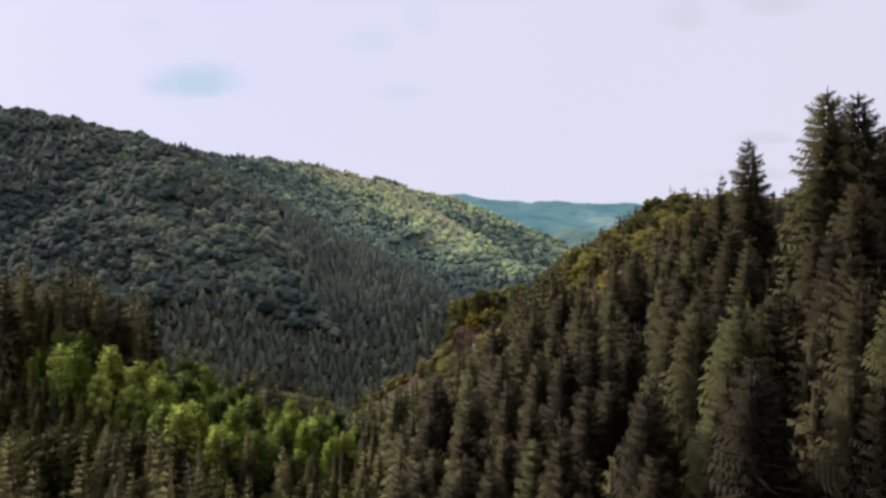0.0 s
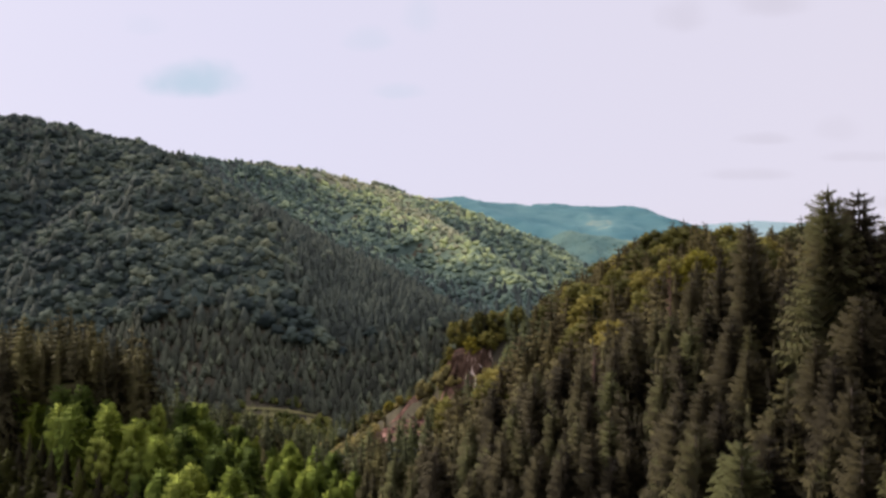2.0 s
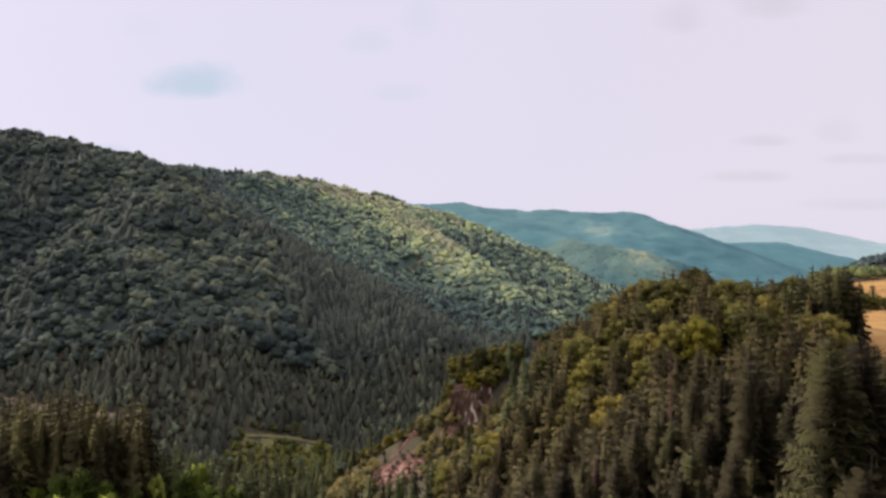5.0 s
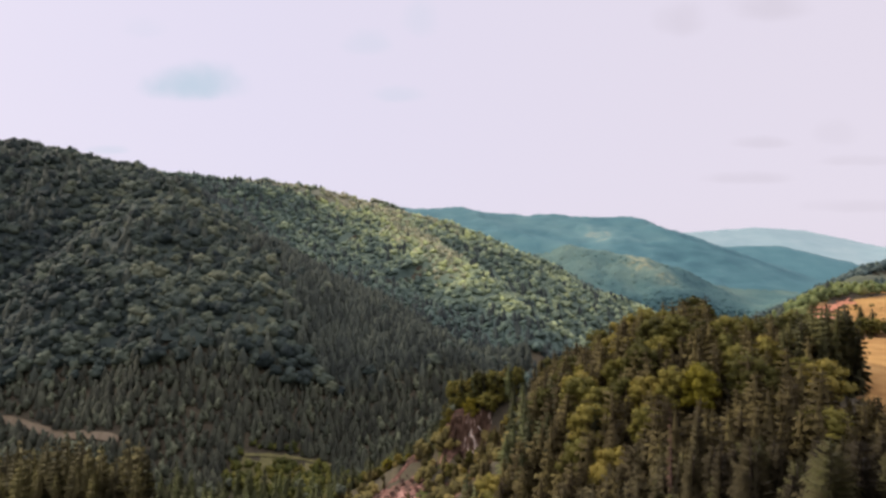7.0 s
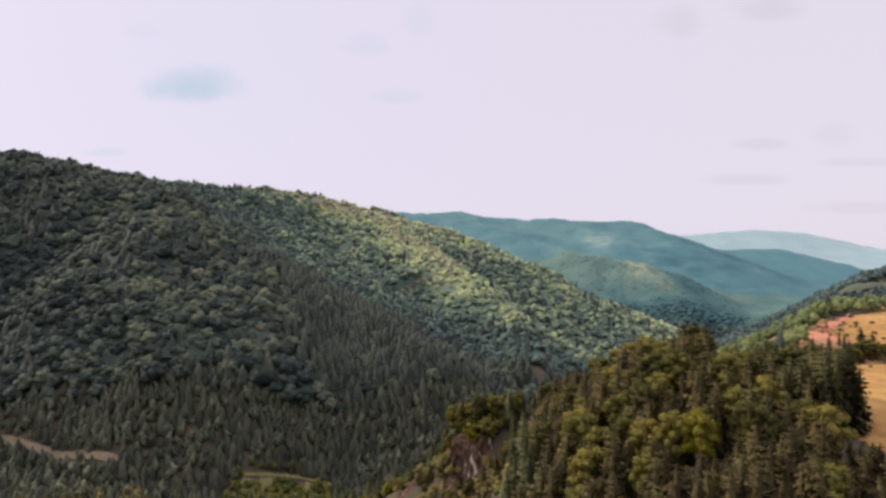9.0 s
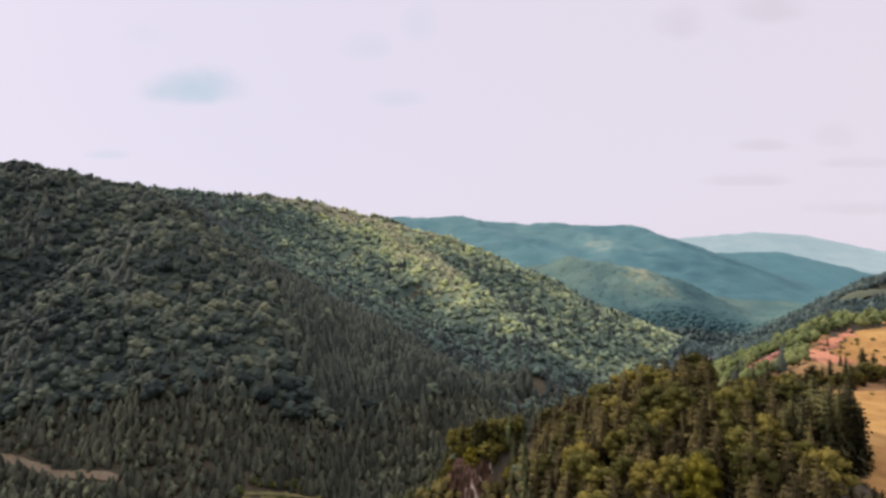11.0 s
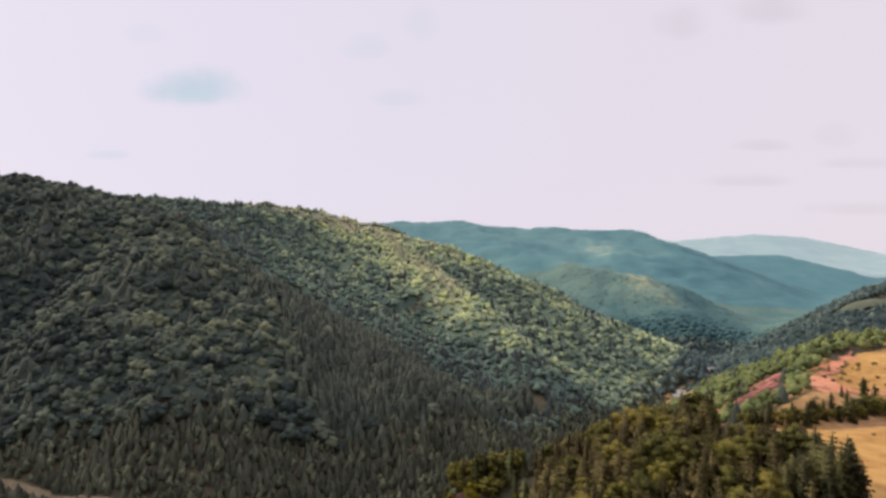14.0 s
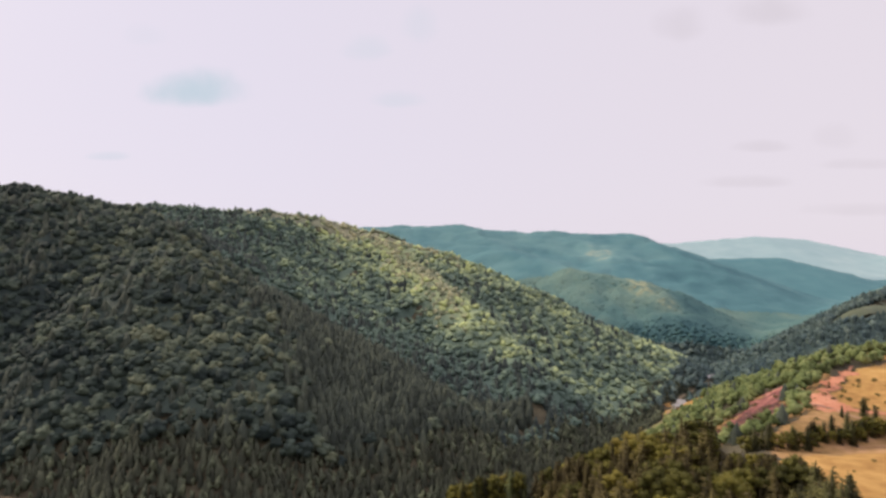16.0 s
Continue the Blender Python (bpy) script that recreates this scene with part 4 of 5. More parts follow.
def skin(name, x0, x1, y0, y1, step, lift, material, label, rough=0.0, tones=()):
    """The top of a far wood's canopy, uneven by the tree. Patches (x, y, reach, amount) tint in sun, shade or paler
    ground.
    """
    X, Y = np.meshgrid(np.arange(x0, x1, step), np.arange(y0, y1, step))
    Z = land(X, Y) + lift * np.clip((Y - y0) / (60 if lift < 12 else 1) + 0.1, 0, 1) + rough * np.random.default_rng(3).uniform(-1, 1, X.shape)
    kind = np.full(X.shape, 0.45)
    for x, y, reach, amount in tones:
        kind = kind + amount * np.exp(-((X - x) ** 2 + (Y - y) ** 2) / reach ** 2) * (0.8 + 0.5 * ripple(X, Y, reach * 0.7, 0.3))
    idx = np.arange(X.size).reshape(X.shape)
    F = np.stack([idx[:-1, :-1], idx[:-1, 1:], idx[1:, 1:], idx[1:, :-1]], axis=2).reshape(-1, 4)
    ob = new(name, solid(name, np.stack([X, Y, Z], axis=2).reshape(-1, 3), F, material, True, kind.ravel()))
    return tagged(ob, label, "hills", kind="structure")


# far spur's sun patch, shaded flank and dark foot, painted as tint
SPUR_LIGHT = ((300, 815, 60, -0.35), (400, 825, 70, -0.4), (350, 940, 34, 0.5), (385, 892, 24, 0.4), (440, 930, 60, -0.3), (230, 930, 80, 0.1))
# pale pasture patches, then shade over the right flank, painted as tint
RIDGE_TONES = ((372, 1165, 30, 0.55), (330, 1180, 28, 0.4), (390, 1350, 60, 0.42), (560, 1180, 130, -0.25), (760, 1250, 170, -0.3), (640, 1330, 120, -0.15))
skin("far_spur", 60, 860, 800, 1030, 5.0, 9.0, M_SPUR_SKIN, "wooded far spur tinted haze blue", 1.1, SPUR_LIGHT)
skin("far_ridge", -700, 1500, 980, 1650, 9.0, 10.0, M_FAR_C, "hazy blue-green wooded ridge far up the valley", 1.7, RIDGE_TONES)
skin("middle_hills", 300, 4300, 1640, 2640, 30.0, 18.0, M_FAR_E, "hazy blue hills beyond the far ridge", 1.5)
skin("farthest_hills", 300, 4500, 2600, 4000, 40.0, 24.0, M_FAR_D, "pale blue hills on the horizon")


def far_crowns(name, box, step, where, width, material, label, tones=None):
    """Small round crowns over a far ridge's canopy."""
    X, Y = spots(*box, step, rng)
    keep = where(X, Y)
    X, Y = X[keep], Y[keep]
    w = rng.uniform(0.7, 1.3, len(X)) * width
    return plant(name, [(ICO0[0] * np.array((0.5, 0.5, 0.42)) * rng.uniform(0.85, 1.15, (len(ICO0[0]), 1)), ICO0[1], unit(ICO0[0])) for _ in range(5)], X, Y, w, w, rng, material, label, sink=-5.8, tones=tones, vary=0.3)


def patches(spots_of):
    """How much painted sun or shade lightens or darkens the wood at a place."""
    return lambda X, Y: -0.05 + sum(amount * np.exp(-((X - x) ** 2 + (Y - y) ** 2) / reach ** 2) for x, y, reach, amount in spots_of)


far_crowns("far_spur_crowns", (60, 640, 805, 1030), 8.0, lambda X, Y: (X > 0.05 * Y) & (X < 0.62 * Y), 8.0, M_SPUR_SKIN, "hazy blue-green crowns on the far spur", patches(SPUR_LIGHT))
sheet("ridge_clearing", RIDGE_TOP, M_RIDGE, "dry ochre grass along the ridge top", "grass", 6.0, 1.5, 6.0)
sheet("hill_pasture", FIELD, M_FIELD, "brownish-green pasture on the dark hill", "pasture", 6.0, 1.5, 8.0)
sheet("valley_field", FIELD_A, M_GRASS, "small dry field by the valley houses", "field", 2.0, 0.5, 3.0)
sheet("valley_field_lower", FIELD_B, M_VERGE, "pale grassy field by the valley road", "field", 2.0, 0.5, 3.0)

# ---- trees of the near slopes ----
rng = np.random.default_rng(11)


SPRUCES = []
for k in range(6):
    SPRUCES.append(spruce_shape(rng, 16.0, (2.9, 3.2, 2.7, 3.4, 3.0, 2.6)[k], 29, 8, 4, 0.30))
spruce_meshes = [(solid("trunk", *t, M_BARK, True), foliage("crown", c, M_SPRUCE)) for t, c in SPRUCES]
FINE = [spruce_shape(rng, 16.0, r, 36, 9, 6, 0.30, 0.08, 0.6) for r in (2.9, 3.3, 2.6)]
fine_meshes = [(solid("trunk", *t, M_BARK, True), foliage("crown", c, M_SPRUCE)) for t, c in FINE]
TALL = [spruce_shape(rng, 16.0, r, 48, 9, 7, 0.3, 0.08, 0.55) for r in (2.4, 2.6)]
tall_meshes = [(solid("trunk", *t, M_BARK, True), foliage("crown", c, M_SPRUCE)) for t, c in TALL]
FAR_SPRUCES = [spruce_shape(rng, 16.0, r, 15, 7, 2, 0.3) for r in (2.6, 3.0, 2.4)]
far_meshes = [(solid("trunk", *t, M_BARK, True), foliage("crown", c, M_DARK_SPRUCE)) for t, c in FAR_SPRUCES]
larch_meshes = [(solid("trunk", *t, M_BARK, True), foliage("crown", c, M_LARCH)) for t, c in [spruce_shape(rng, 16.0, r, 17, 8, 3, 0.4, 0.05, 0.48) for r in (4.2, 4.7, 3.8)]]
dead_mesh = foliage("crown", spruce_shape(rng, 16.0, 1.3, 22, 5, 3, 0.4)[1], M_DEAD)
LEAFY = [broadleaf_shape(rng, 11.0, (3.4, 3.9, 3.1, 3.6)[k], 2.2, 18, 62, 0.56) for k in range(4)]
FAR_LEAFY = [broadleaf_shape(rng, 11.0, (3.4, 3.8, 3.2)[k], 2.2, 14, 34, 0.72) for k in range(3)]
far_leafy = {m.name: [(solid("trunk", *t, M_BARK, True), foliage("crown", c, m)) for t, c in FAR_LEAFY] for m in (M_LEAF, M_BRIGHT, M_YELLOW)}
leafy_meshes = {m.name: [(solid("trunk", *t, M_BARK, True), foliage("crown", c, m)) for t, c in LEAFY] for m in (M_LEAF, M_BRIGHT, M_YELLOW)}


def stand(name, meshes, x, y, height, of, turn, wide, label, category, group, top=None):
    z = float(land(x, y))
    s = (height if top is None else top - z) / of
    ob = new(name)
    for n, me in zip(("trunk", "crown"), meshes):
        part(n, me, ob)
    ob.matrix_basis = Matrix.LocRotScale((x, y, z - 0.2), Euler((0, 0, turn)), (s * wide, s * wide, s))
    return tagged(ob, label, category, group)


def spruce(x, y, height, top=None, wide=1.0, dead=False, tall=False):
    k = int(rng.integers(0, 6))
    meshes = spruce_meshes[k] if not dead else (spruce_meshes[k][0], dead_mesh)
    if y < 47 and not dead:
        meshes = fine_meshes[k % 3]
    if tall or y > 105:
        meshes = (tall_meshes if tall else far_meshes)[k % (2 if tall else 3)]
    label = "reddish-brown dying spruce among green ones" if dead else "tall dark green spruce on the steep slope"
    return stand("spruce", meshes, x, y, height, 16.0, float(rng.uniform(0, 6.28)), wide, label, "spruce", "spruces on the near slopes", top)


def leafy(x, y, height, kind=None, wide=1.0, top=None):
    m = kind or M_LEAF
    label = {"broad_leaves": "olive green broadleaved tree with a rounded crown", "bright_leaves": "bright green broadleaved tree in the sun",
             "yellow_leaves": "broadleaved tree with yellowing leaves"}[m.name]
    return stand("broadleaf_tree", (far_leafy[m.name][int(rng.integers(0, 3))] if y > 128 else leafy_meshes[m.name][int(rng.integers(0, 4))]), x, y, height, 11.0, float(rng.uniform(0, 6.28)), wide, label, "tree", "broadleaved trees", top)


# crest spruces that stand against the sky
for x, y, top, wide in ((31.8, 44, 93.4, 1.15), (35.2, 45, 93.2, 1.2), (30.0, 52, 91.0, 1.0), (30.8, 60, 88.6, 0.7), (29.5, 64, 86.0, 0.7), (36, 52, 88, 0.8), (38.5, 47, 91, 0.8), (34, 72, 87.5, 0.7)):
    spruce(x, y, 0, top, wide, False, top > 90)
spruce(29.6, 70, 0, 88.8, 0.35, True)
X, Y = spots(-14, 60, 20, 82, 3.3, rng)
taken = [(31.8, 44), (35.0, 45), (30.0, 52), (33.5, 60)]
keep = (np.hypot(X, Y) > 30) & (X > -0.1 * Y) & (X < 0.92 * Y + 4) & (land(X, Y) > 40) & ~inside(X, Y, MEADOW)
n = 0
for x, y in zip(X[keep], Y[keep]):
    if min(math.hypot(x - a, y - b) for a, b in taken) < 2 or n > 225:
        continue
    n += 1
    h = float(rng.uniform(13, 18.5))
    top = min(float(land(x, y)) + h, 84.0 + 0.03 * y if x > 25 else 99)
    spruce(float(x), float(y), 0, top, float(rng.uniform(0.85, 1.15)), rng.uniform() < 0.02)

# younger trees close the gaps between the tall ones
# lighter copy of the spruce needles, to lift the shade between tall trees
M_NEAR = surface("lifted_slope_needles", [(0.0797, 0.0672, 0.04), (0.1139, 0.0967, 0.0517), (0.1596, 0.138, 0.0684), (0.2088, 0.1892, 0.0846)], 0.65, 1.5, 0, "tint", 0.8, thin=0.4)
X, Y = spots(-14, 60, 26, 84, 2.4, rng)
keep = (np.hypot(X, Y) > 33) & (X > -0.1 * Y) & (X < 0.92 * Y + 4) & (land(X, Y) > 40) & ~inside(X, Y, MEADOW)
X, Y = X[keep], Y[keep]
h = np.minimum(rng.uniform(10, 14.5, len(X)), 80.5 - land(X, Y))
for one, shapes in ((Y < 42, MID_SPRUCE), (Y >= 42, LOW_SPRUCE)):
    one = one & (h > 4)
    plant("slope_understory", shapes, X[one], Y[one], h[one] * 1.15, h[one], rng, M_NEAR, "young spruces closing the gaps on the steep slope")

# the wood goes on below and behind
X, Y = spots(-70, 70, -60, 29, 4.6, rng)
h = rng.uniform(7, 11, len(X))
keep = (np.hypot(X, Y) > 9) & ((Y < 4) | (land(X, Y) + h < 78 - 0.52 * np.hypot(X, Y)))
plant("slope_conifers", CONE_FAR, X[keep], Y[keep], h[keep] * 1.15, h[keep], rng, M_KNOLL, "dark spruces down the near slope")

# the knoll and the left spur: round crowns and conifers
X, Y = spots(-8, 100, 76, 205, 4.1, rng)
keep = wooded(X, Y) & ~((X < 8) & (Y > 150)) & (land(X, Y) > 44 + 0.04 * Y) & (X < 0.86 * Y) & ~((X < 0.165 * Y + 1) & (Y > 112))
X, Y = X[keep], Y[keep]
round_part = np.clip((0.5 + 0.45 * ripple(X, Y, 24, 2.2)) * np.clip((Y - 86 - 9 * (X > 0.5 * Y)) / 10, 0, 1) - 0.35 * (X < 0.30 * Y), 0.02, 0.85)
before_yellow = (np.abs(X - 0.478 * Y) < 3.6) & (Y > 86) & (Y < 103)
round_part = np.where(before_yellow, 0.0, round_part)
low_edge = (X > 0.72 * Y) & (Y < 114)
round_part = np.where(low_edge, 0.0, round_part)
room = np.where(X > 0.5 * Y, 144 - 0.36 * Y - land(X, Y), 30)
leaf = (rng.uniform(0, 1, len(X)) < round_part) & (room > 6)
lx, ly, lroom = X[leaf], Y[leaf], room[leaf]
gone = np.zeros(len(lx), bool)
for i in range(len(lx)):
    gone[i] = bool(((np.hypot(lx[:i] - lx[i], ly[:i] - ly[i]) < 5.6) & ~gone[:i]).any())
for x, y, most in zip(lx[~gone], ly[~gone], lroom[~gone]):
    leafy(float(x), float(y), min(float(rng.uniform(9.5, 14)), float(most)), wide=float(rng.uniform(1.0, 1.25)))
h = rng.uniform(9, 14.5, (~leaf).sum())
h = np.where(low_edge[~leaf], np.clip(113 - 0.31 * Y[~leaf] - land(X[~leaf], Y[~leaf]), 3.2, 10), h)
h = np.where(before_yellow[~leaf], np.minimum(h, np.where(Y[~leaf] > 93, 3.0, 6.5)), h)
h = np.clip(h, 1.5, np.maximum(room[~leaf], 1.5))
plant("knoll_conifers", LOW_SPRUCE, X[~leaf], Y[~leaf], h * 1.4, h, rng, M_KNOLL, "dark spruces mixed among round crowns on the knoll")
leafy(46.8, 98, 0, M_YELLOW, 0.95, 88.6)
X, Y = spots(-120, -3, 30, 125, 3.4, rng)
keep = (X > -0.86 * Y - 6) & (X < -2 - 0.08 * Y) & wooded(X, Y)
X, Y = X[keep], Y[keep]
SUNNY = [(-62, 72), (-40, 68), (-34, 62), (-27, 58), (-19, 78), (-13, 96), (-24, 112), (-50, 116), (-54, 110), (-50, 92), (-51, 83), (-62, 79)]
SPUR_TRACK = [(-56, 116), (-53, 111), (-51, 106)]
clear = near_line(X, Y, [(-54, 111), (-50, 99)], 2.6)
X, Y = X[~clear], Y[~clear]
bright = inside(X, Y, SUNNY) & (ripple(X, Y, 22, 0.7) + rng.uniform(-0.7, 0.7, len(X)) > -1.0)
bx, by = X[bright], Y[bright]
gone = np.zeros(len(bx), bool)
for i in range(len(bx)):
    gone[i] = bool(((np.hypot(bx[:i] - bx[i], by[:i] - by[i]) < 2.9) & ~gone[:i]).any())
for x, y in zip(bx[~gone], by[~gone]):
    kind = rng.uniform()
    if kind < 0.13:
        leafy(float(x), float(y), float(rng.uniform(6, 9)), M_BRIGHT, float(rng.uniform(0.6, 0.85)))
    else:
        stand("larch", larch_meshes[int(rng.integers(0, 3))], float(x), float(y), float(rng.uniform(6, 11.5)), 16.0, float(rng.uniform(0, 6.28)), float(rng.uniform(0.85, 1.2)),
              "slender fresh green larch on the spur", "larch", "larches on the near spur")
h = rng.uniform(0.75, 1.12, (~bright).sum()) * np.where(Y[~bright] < 50, 15.0, np.where(X[~bright] > -30, 11.5, np.where(X[~bright] < -41, 19.0, 16.0)))
# needles of the spur in a lightened copy, against the shaded one below
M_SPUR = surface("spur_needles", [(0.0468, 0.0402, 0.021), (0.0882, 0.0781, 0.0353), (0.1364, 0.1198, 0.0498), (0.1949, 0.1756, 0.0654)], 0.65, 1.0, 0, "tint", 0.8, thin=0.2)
h = np.where(Y[~bright] < 71, np.minimum(h, 79.5 - 0.31 * Y[~bright] - land(X[~bright], Y[~bright])), h)
h = np.where((Y[~bright] >= 64) & (X[~bright] > -0.55 * Y[~bright]) & (X[~bright] < -0.15 * Y[~bright]), np.minimum(h, 8.0), h)
h = np.maximum(h, np.where(Y[~bright] > 56, 5.5, 3.5))
cx, cy, front = X[~bright], Y[~bright], Y[~bright] < 92
# same spruces darkened, so that the low front trees look shaded
M_SPUR_SHADE = surface("shaded_spruce_needles", [(0.0236, 0.0237, 0.0063), (0.0448, 0.0463, 0.0106), (0.0712, 0.0728, 0.0149), (0.1052, 0.1093, 0.0205)], 0.65, 1.0, 0, "tint", 0.8, thin=0.2)
fore, front = front & (cy < 64) & (h < 12), front & ((cy >= 64) | (h >= 12))
plant("young_spur_conifers", YOUNG_SPRUCE, cx[fore], cy[fore], h[fore] * 1.25, h[fore], rng, M_SPUR_SHADE, "young spruces low on the near spur, coloured as if shaded")
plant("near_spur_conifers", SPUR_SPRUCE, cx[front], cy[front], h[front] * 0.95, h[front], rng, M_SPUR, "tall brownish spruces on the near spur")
foot = ~(fore | front)
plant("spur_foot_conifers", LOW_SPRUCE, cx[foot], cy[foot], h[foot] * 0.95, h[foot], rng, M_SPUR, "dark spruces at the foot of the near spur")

track("spur_track", SPUR_TRACK, 3.2, M_PALE, "pale dirt track on the near spur", 0.7)

# ---- beside the meadows ----
rng = np.random.default_rng(23)
for x, y, top in ((84.5, 118, 97), (87.5, 117, 98), (90, 119.5, 96.5), (92.5, 121, 93), (88.5, 123, 97), (86, 125, 97.5), (82, 118, 96), (80, 121, 94.5), (94.5, 123, 89.5), (78, 115, 95), (75.5, 113, 95.5), (80, 112, 97), (83, 113, 97.5), (77, 119, 94), (85.5, 114, 97), (73, 115, 93.5), (81.5, 115.5, 97.5), (88, 113.5, 94)):
    spruce(x, y, 0, top, 1.15)
for k in range(36):
    x = 104 + 1.75 * k + float(rng.uniform(-0.8, 0.8))
    y = 184 + 0.32 * (x - 104) + float(rng.uniform(-3.0, 3.0))
    (spruce if k % 3 else leafy)(x, y, float(rng.uniform(6, 10) if k % 3 else rng.uniform(4.5, 7)), None, 1.35)
for x, y, h in ((171, 219, 8.5), (160, 216, 5.5), (188, 262, 4.5), (182, 232, 5.5)):
    spruce(x, y, h, None, 1.25)
for k in range(26):
    x = 152 + 2.6 * k + float(rng.uniform(-1.5, 1.5))
    leafy(x, 197 + 0.13 * (x - 152) + float(rng.uniform(-4, 4)), float(rng.uniform(4, 7.5)), wide=1.3)

SHRUB = [broadleaf_shape(rng, 1.6, 0.9, 0.25, 6, 8, 0.4) for _ in range(3)]
shrub_meshes = [(solid("stem", *t, M_BARK, True), foliage("foliage", c, M_SHRUB)) for t, c in SHRUB]


def shrub(x, y, size):
    z = float(land(x, y))
    ob = new("shrub")
    for n, me in zip(("stem", "foliage"), shrub_meshes[int(rng.integers(0, 3))]):
        part(n, me, ob)
    ob.matrix_basis = Matrix.LocRotScale((x, y, z + 0.1), Euler((0, 0, float(rng.uniform(0, 6.28)))), (size * 1.2, size * 1.2, size))
    return tagged(ob, "small dark shrub in the dry grass", "shrub", "shrubs on the meadow")


for ring, count, big in ((MEADOW, 190, 0.55), (TAN, 170, 0.9), (UPPER, 60, 0.7), (STRIP, 60, 1.4), (QUARRY_FRONT, 90, 1.4), (QUARRY, 50, 1.2)):
    xs, ys = [p[0] for p in ring], [p[1] for p in ring]
    for k in range(count):
        x, y = float(rng.uniform(min(xs), min(max(xs), 360))), float(rng.uniform(min(ys), max(ys)))
        if inside(np.array([x]), np.array([y]), ring)[0] and x < 0.87 * y:
            shrub(x, y, float(rng.uniform(0.5, 1.4)) * big)

# ---- rock spur, scree and fallen trunks ----


def stone(seed, flat=1.0):
    r = np.random.default_rng(seed)
    V = ICO1[0] * r.uniform(0.72, 1.2, (len(ICO1[0]), 1))
    for _ in range(5):
        n = r.normal(size=3)
        n /= np.linalg.norm(n)
        d = V @ n
        V = V - np.outer(np.maximum(d - 0.62, 0), n)
    return V * np.array((1, 1, flat)), ICO1[1]


STONES = [solid("rock", *stone(40 + k, 0.8), M_ROCK) for k in range(5)]
RED_STONES = [solid("stone", *stone(60 + k, 0.7), (M_SCREE, M_SCREE, M_ROCK, M_ROCK)[k]) for k in range(4)]
cliff = new("rock_cliff")
cliff.matrix_basis = Matrix.Translation((8, 187.2, 30))
tagged(cliff, "broken dark brown rock cliff with pale streaks", "cliff")
gu, gv = np.meshgrid(np.linspace(-7, 16, 52), np.linspace(0, 1, 34))
top = 22.2 + 0.12 * gu + 1.2 * ripple(gu, gu * 0.3, 6.0)
top = np.where(gu < -4, top - (-4 - gu) * 4.0, top)
gz = -5 + gv * (top + 5)
step = np.floor((gu + 0.6 * np.sin(gz * 0.35)) / 1.7) + 0.5 * np.floor((gz + 3 * np.sin(gu)) / 7.3)
gyy = -5.2 + 0.24 * gz + 1.1 * np.sin(step * 12.9898 + 4.0) + 0.45 * ripple(gu, gz * 0.4, 2.2) + 0.10 * np.abs(gu - 3)
V = np.stack([gu, gyy, gz], axis=2).reshape(-1, 3)
V = np.concatenate([V, V + np.array((0, 5.0, -0.6))])
n0, w0 = 52 * 34, 52
q = (np.arange(33)[:, None] * w0 + np.arange(51)[None]).ravel()
rim = 33 * w0 + np.arange(51)
F = np.concatenate([np.stack([q, q + 1, q + w0 + 1, q + w0], axis=1), np.stack([rim, rim + 1, n0 + rim + 1, n0 + rim], axis=1)])
part("face", solid("face", V, F, M_CLIFF), cliff)
for k in range(26):
    x, z = float(rng.uniform(-7, 15)), float(rng.uniform(-1, 15))
    ob = part("rock", STONES[k % 5], cliff)
    ob.matrix_basis = Matrix.LocRotScale((x, -4.6 + 0.27 * z + float(rng.uniform(-0.8, 0.6)), z), Euler([float(v) for v in rng.uniform(-0.4, 0.4, 3)]), [float(v) for v in rng.uniform((0.7, 0.6, 1.0), (1.5, 1.2, 2.4))])
for k in range(20):
    x = 1.5 + 1.4 * k + float(rng.uniform(-0.7, 0.7))
    y = 193.5 + float(rng.uniform(-1, 3.5))
    leafy(x, y, float(rng.uniform(10, 14)), wide=float(rng.uniform(0.65, 0.9))) if k % 2 else spruce(x, y, float(rng.uniform(10, 15)), None, 1.0)
for k in range(34):
    x, y = float(rng.uniform(0, 27)), float(rng.uniform(187.5, 193))
    leafy(x, y, float(rng.uniform(3.5, 7)), kind=M_YELLOW if k % 7 == 3 else None, wide=float(rng.uniform(0.9, 1.25)), top=float(land(x, 193.0)) + float(rng.uniform(3, 6.5)))
low, bushes = [], []
for k in range(150):
    y = float(rng.uniform(120, 183)) if k < 80 else float(rng.uniform(170, 186))
    x = float(rng.uniform(-0.02 * y, 0.165 * y + 1 - 0.1 * max(0, y - 165)))
    bushes.append((x, y, float(rng.uniform(2.4, 4.4)))) if k % 2 else low.append((x, y, float(rng.uniform(3.0, 5.5))))
for k in range(26):
    bushes.append((float(rng.uniform(-9, 3)), float(rng.uniform(184, 197)), float(rng.uniform(2.2, 4.8))))
for k in range(22):
    x, y = float(rng.uniform(1, 26)), float(rng.uniform(176, 184))
    if k % 2:
        leafy(x, y, float(rng.uniform(4, 7.5)), wide=float(rng.uniform(0.7, 1.0)))
    else:
        low.append((x, y, float(rng.uniform(6, 10))))
sheet("cliff_talus", [(-4, 150), (10, 146), (24, 160), (28, 186), (8, 192), (-5, 190)], M_TALUS, "reddish-brown rubble and soil below the cliff", "talus", 1.5, 0.25, 3.0)
sheet("green_bank", [(-8, 172), (-6, 196), (0, 193), (3, 182), (1, 166), (-3, 160)], M_BANK, "grassy green bank beside the scree", "bank", 1.0, 0.35, 2.0)
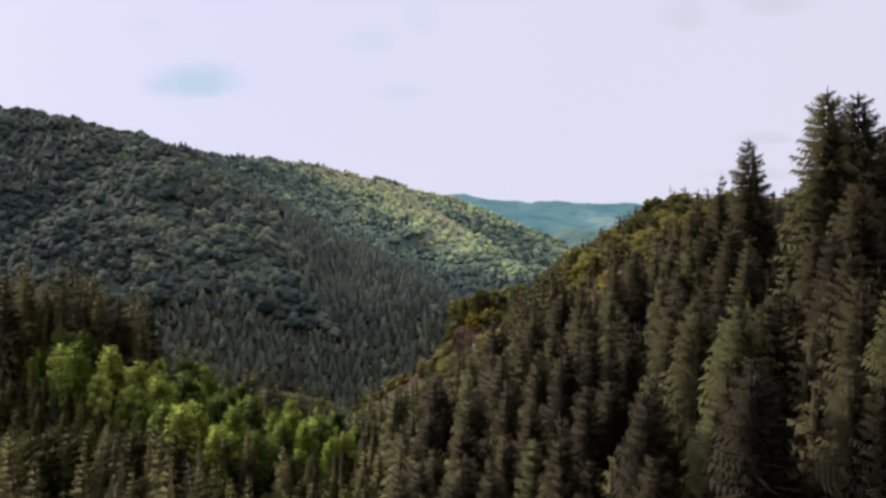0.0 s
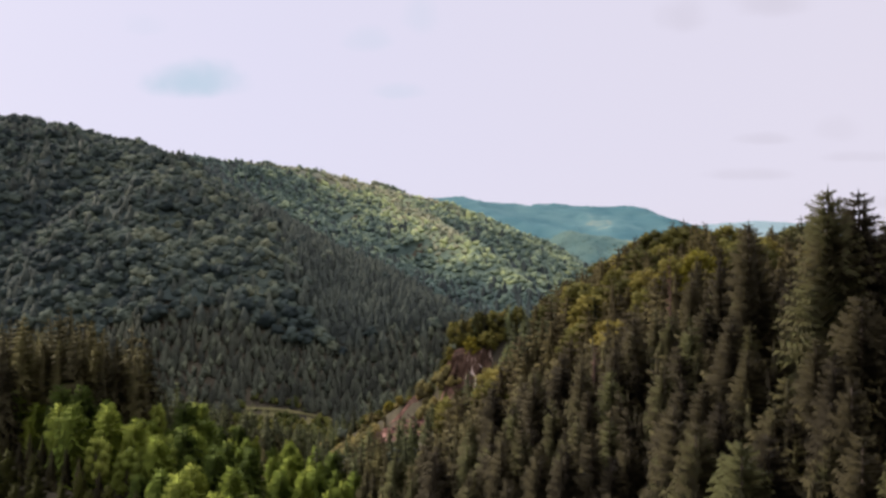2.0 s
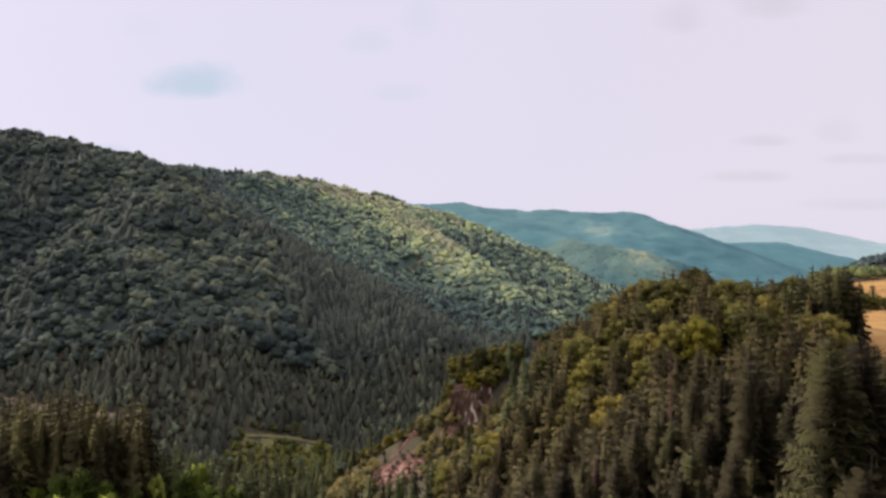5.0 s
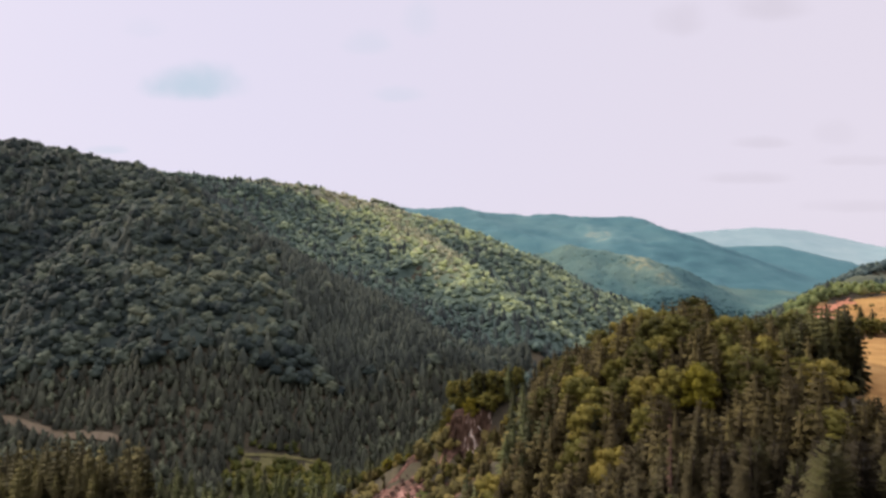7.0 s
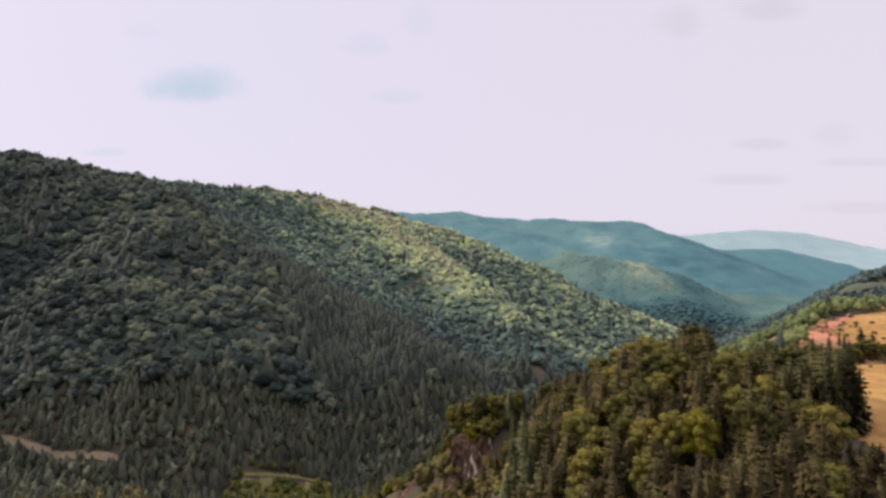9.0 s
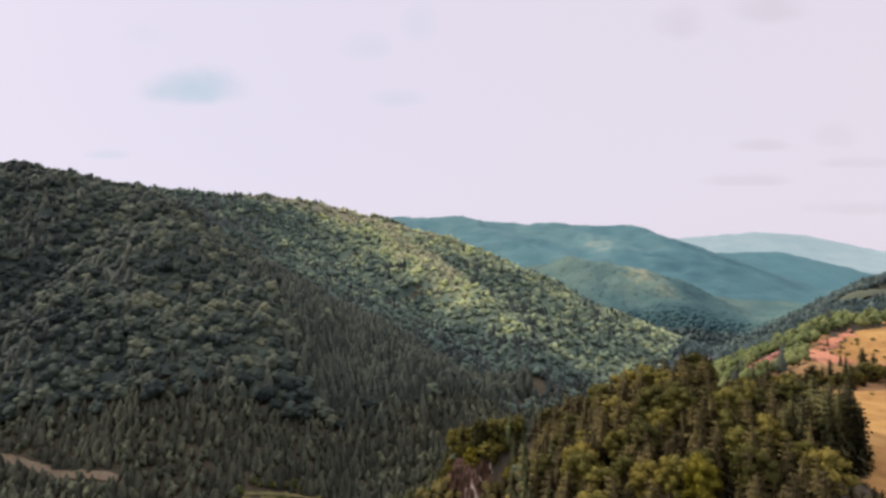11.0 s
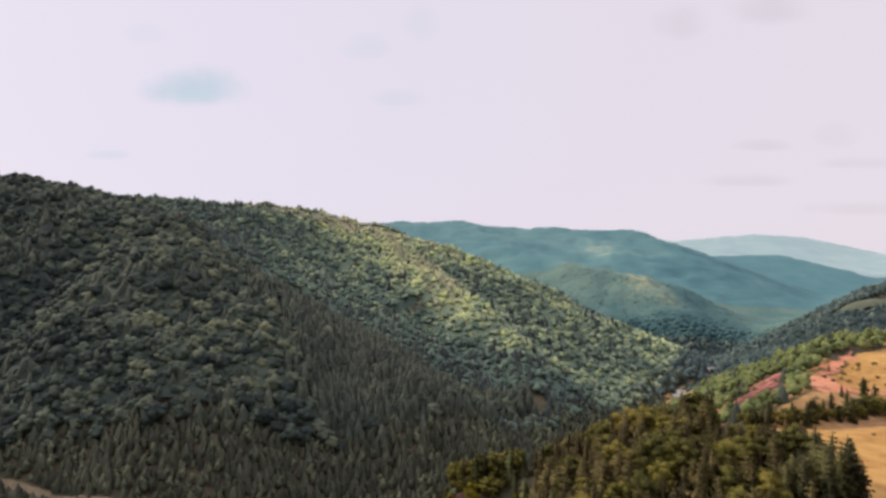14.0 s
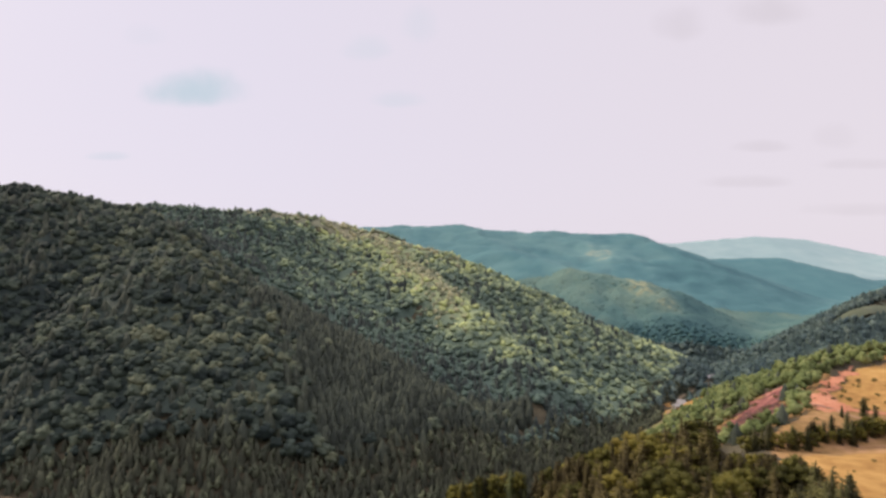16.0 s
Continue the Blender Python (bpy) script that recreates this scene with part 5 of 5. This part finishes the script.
for x, y, h, m in ((-20, 203, 5.5, M_YELLOW), (-18.4, 204.5, 4.5, M_YELLOW), (-15.5, 201, 4.8, M_LEAF), (-24, 206, 5.0, M_LEAF), (-12, 204, 4.0, M_YELLOW), (-29, 207, 6, M_LEAF)):
    leafy(x, y, h, m, 1.15)
LEDGE = [(-15, 198), (-5, 195), (-3, 199), (-13, 204)]
sheet("tan_ledge", LEDGE, M_VERGE, "bare tan ledge above the scree", "earth", 1.0, 0.35, 1.0)
scree = bpy.data.objects["red_scree"]
for k in range(330):
    x, y = float(rng.uniform(-36, 0)), float(rng.uniform(156, 206))
    if inside(np.array([x]), np.array([y]), SCREE)[0]:
        ob = part("stone", RED_STONES[k % 4], scree)
        s = float(rng.uniform(0.35, 1.0)) ** 1.5
        ob.matrix_basis = Matrix.LocRotScale((x, y, float(land(x, y)) + 0.7), Euler([float(v) for v in rng.uniform(0, 6.28, 3)]), (s * 1.2, s, s))
for k in range(210):
    x, y = float(rng.uniform(-46, 6)), float(rng.uniform(150, 212))
    core = inside(np.array([x]), np.array([y]), SCREE)[0]
    if core and k % 9 or inside(np.array([x]), np.array([y]), LEDGE)[0]:
        continue
    if k % 3:
        if not (-25 < x < -1 and y < 163):
            bushes.append((x, y, float(rng.uniform(1.8, 4.8))))
    else:
        low.append((x, y, float(rng.uniform(3, 6))))
for k in range(110):
    bushes.append((float(rng.uniform(-52, -24)), float(rng.uniform(160, 208)), float(rng.uniform(2.0, 4.6))))
bx, by, bh = np.array(bushes).T
plant("cliff_scrub", LEAF_FAR, bx, by, bh * rng.uniform(0.8, 1.2, len(bh)), bh * 1.1, rng, M_BUSH, "olive and yellowing bushes round the cliff and the scree", "bushes", 0.1)
lx, ly, lh = np.array(low).T
plant("cliff_conifers", LOW_SPRUCE, lx, ly, lh * 1.3, lh, rng, M_KNOLL, "young spruces round the cliff and the scree")
for x0, z0, x1, z1 in ((8.6, 47.4, 12.6, 42.6), (12.8, 48.4, 16.8, 43.8)):
    V, F = tube([(x0, 186.0, z0), ((x0 + x1) / 2, 184.4, (z0 + z1) / 2 - 0.1), (x1, 183.0, z1)], (0.13, 0.11, 0.07), 7)
    tagged(new("fallen_trunk", solid("fallen_trunk", V, F, M_LOG, True)), "bleached fallen tree trunk leaning on the rock", "log", "fallen trunks")

# ---- far houses in the valley ----


def house(x, y, w, d, h, turn, above=0.0):
    base = new("house")
    base.matrix_basis = pose(x, y, float(land(x, y)) + above, 0, 0, turn)
    bm = bmesh.new()
    bmesh.ops.create_cube(bm, size=1, matrix=Matrix.LocRotScale((0, 0, h / 2 - 0.3), None, (w, d, h + 0.6)))
    me = bpy.data.meshes.new("wall")
    bm.to_mesh(me)
    bm.free()
    me.materials.append(M_WALL)
    part("wall", me, base)
    r = 0.38 * d
    o, e = w / 2 + 0.4, d / 2 + 0.5
    V = [(-o, -e, h - 0.1), (o, -e, h - 0.1), (o, e, h - 0.1), (-o, e, h - 0.1), (-o, 0, h + r), (o, 0, h + r)]
    me = bpy.data.meshes.new("roof")
    me.from_pydata(V, [], [(0, 1, 5, 4), (2, 3, 4, 5), (0, 4, 3), (1, 2, 5), (3, 2, 1, 0)])
    me.materials.append(M_ROOF)
    part("roof", me, base)
    for k in (-1, 1):
        me = bpy.data.meshes.new("window")
        me.from_pydata([(k * w / 4 - 0.6, -d / 2 - 0.04, h * 0.4), (k * w / 4 + 0.6, -d / 2 - 0.04, h * 0.4), (k * w / 4 + 0.6, -d / 2 - 0.04, h * 0.75), (k * w / 4 - 0.6, -d / 2 - 0.04, h * 0.75)], [], [(0, 1, 2, 3)])
        me.materials.append(M_BARK)
        part("window", me, base)
    return tagged(base, "small pale house with a light roof in the valley", "house", "valley houses")


house(207, 472, 8.5, 5, 2.6, 15)
house(216, 486, 7, 6, 3, -20)
house(226, 508, 8, 6, 3, 25)
house(310, 622, 9, 7, 4, 10)
for x, y, w, turn in ((1094, 1600, 15, 10), (1110, 1606, 11, -25), (1080, 1590, 10, 40), (1128, 1600, 12, 0)):
    house(x, y, w, 9, 6, turn, 9.0)
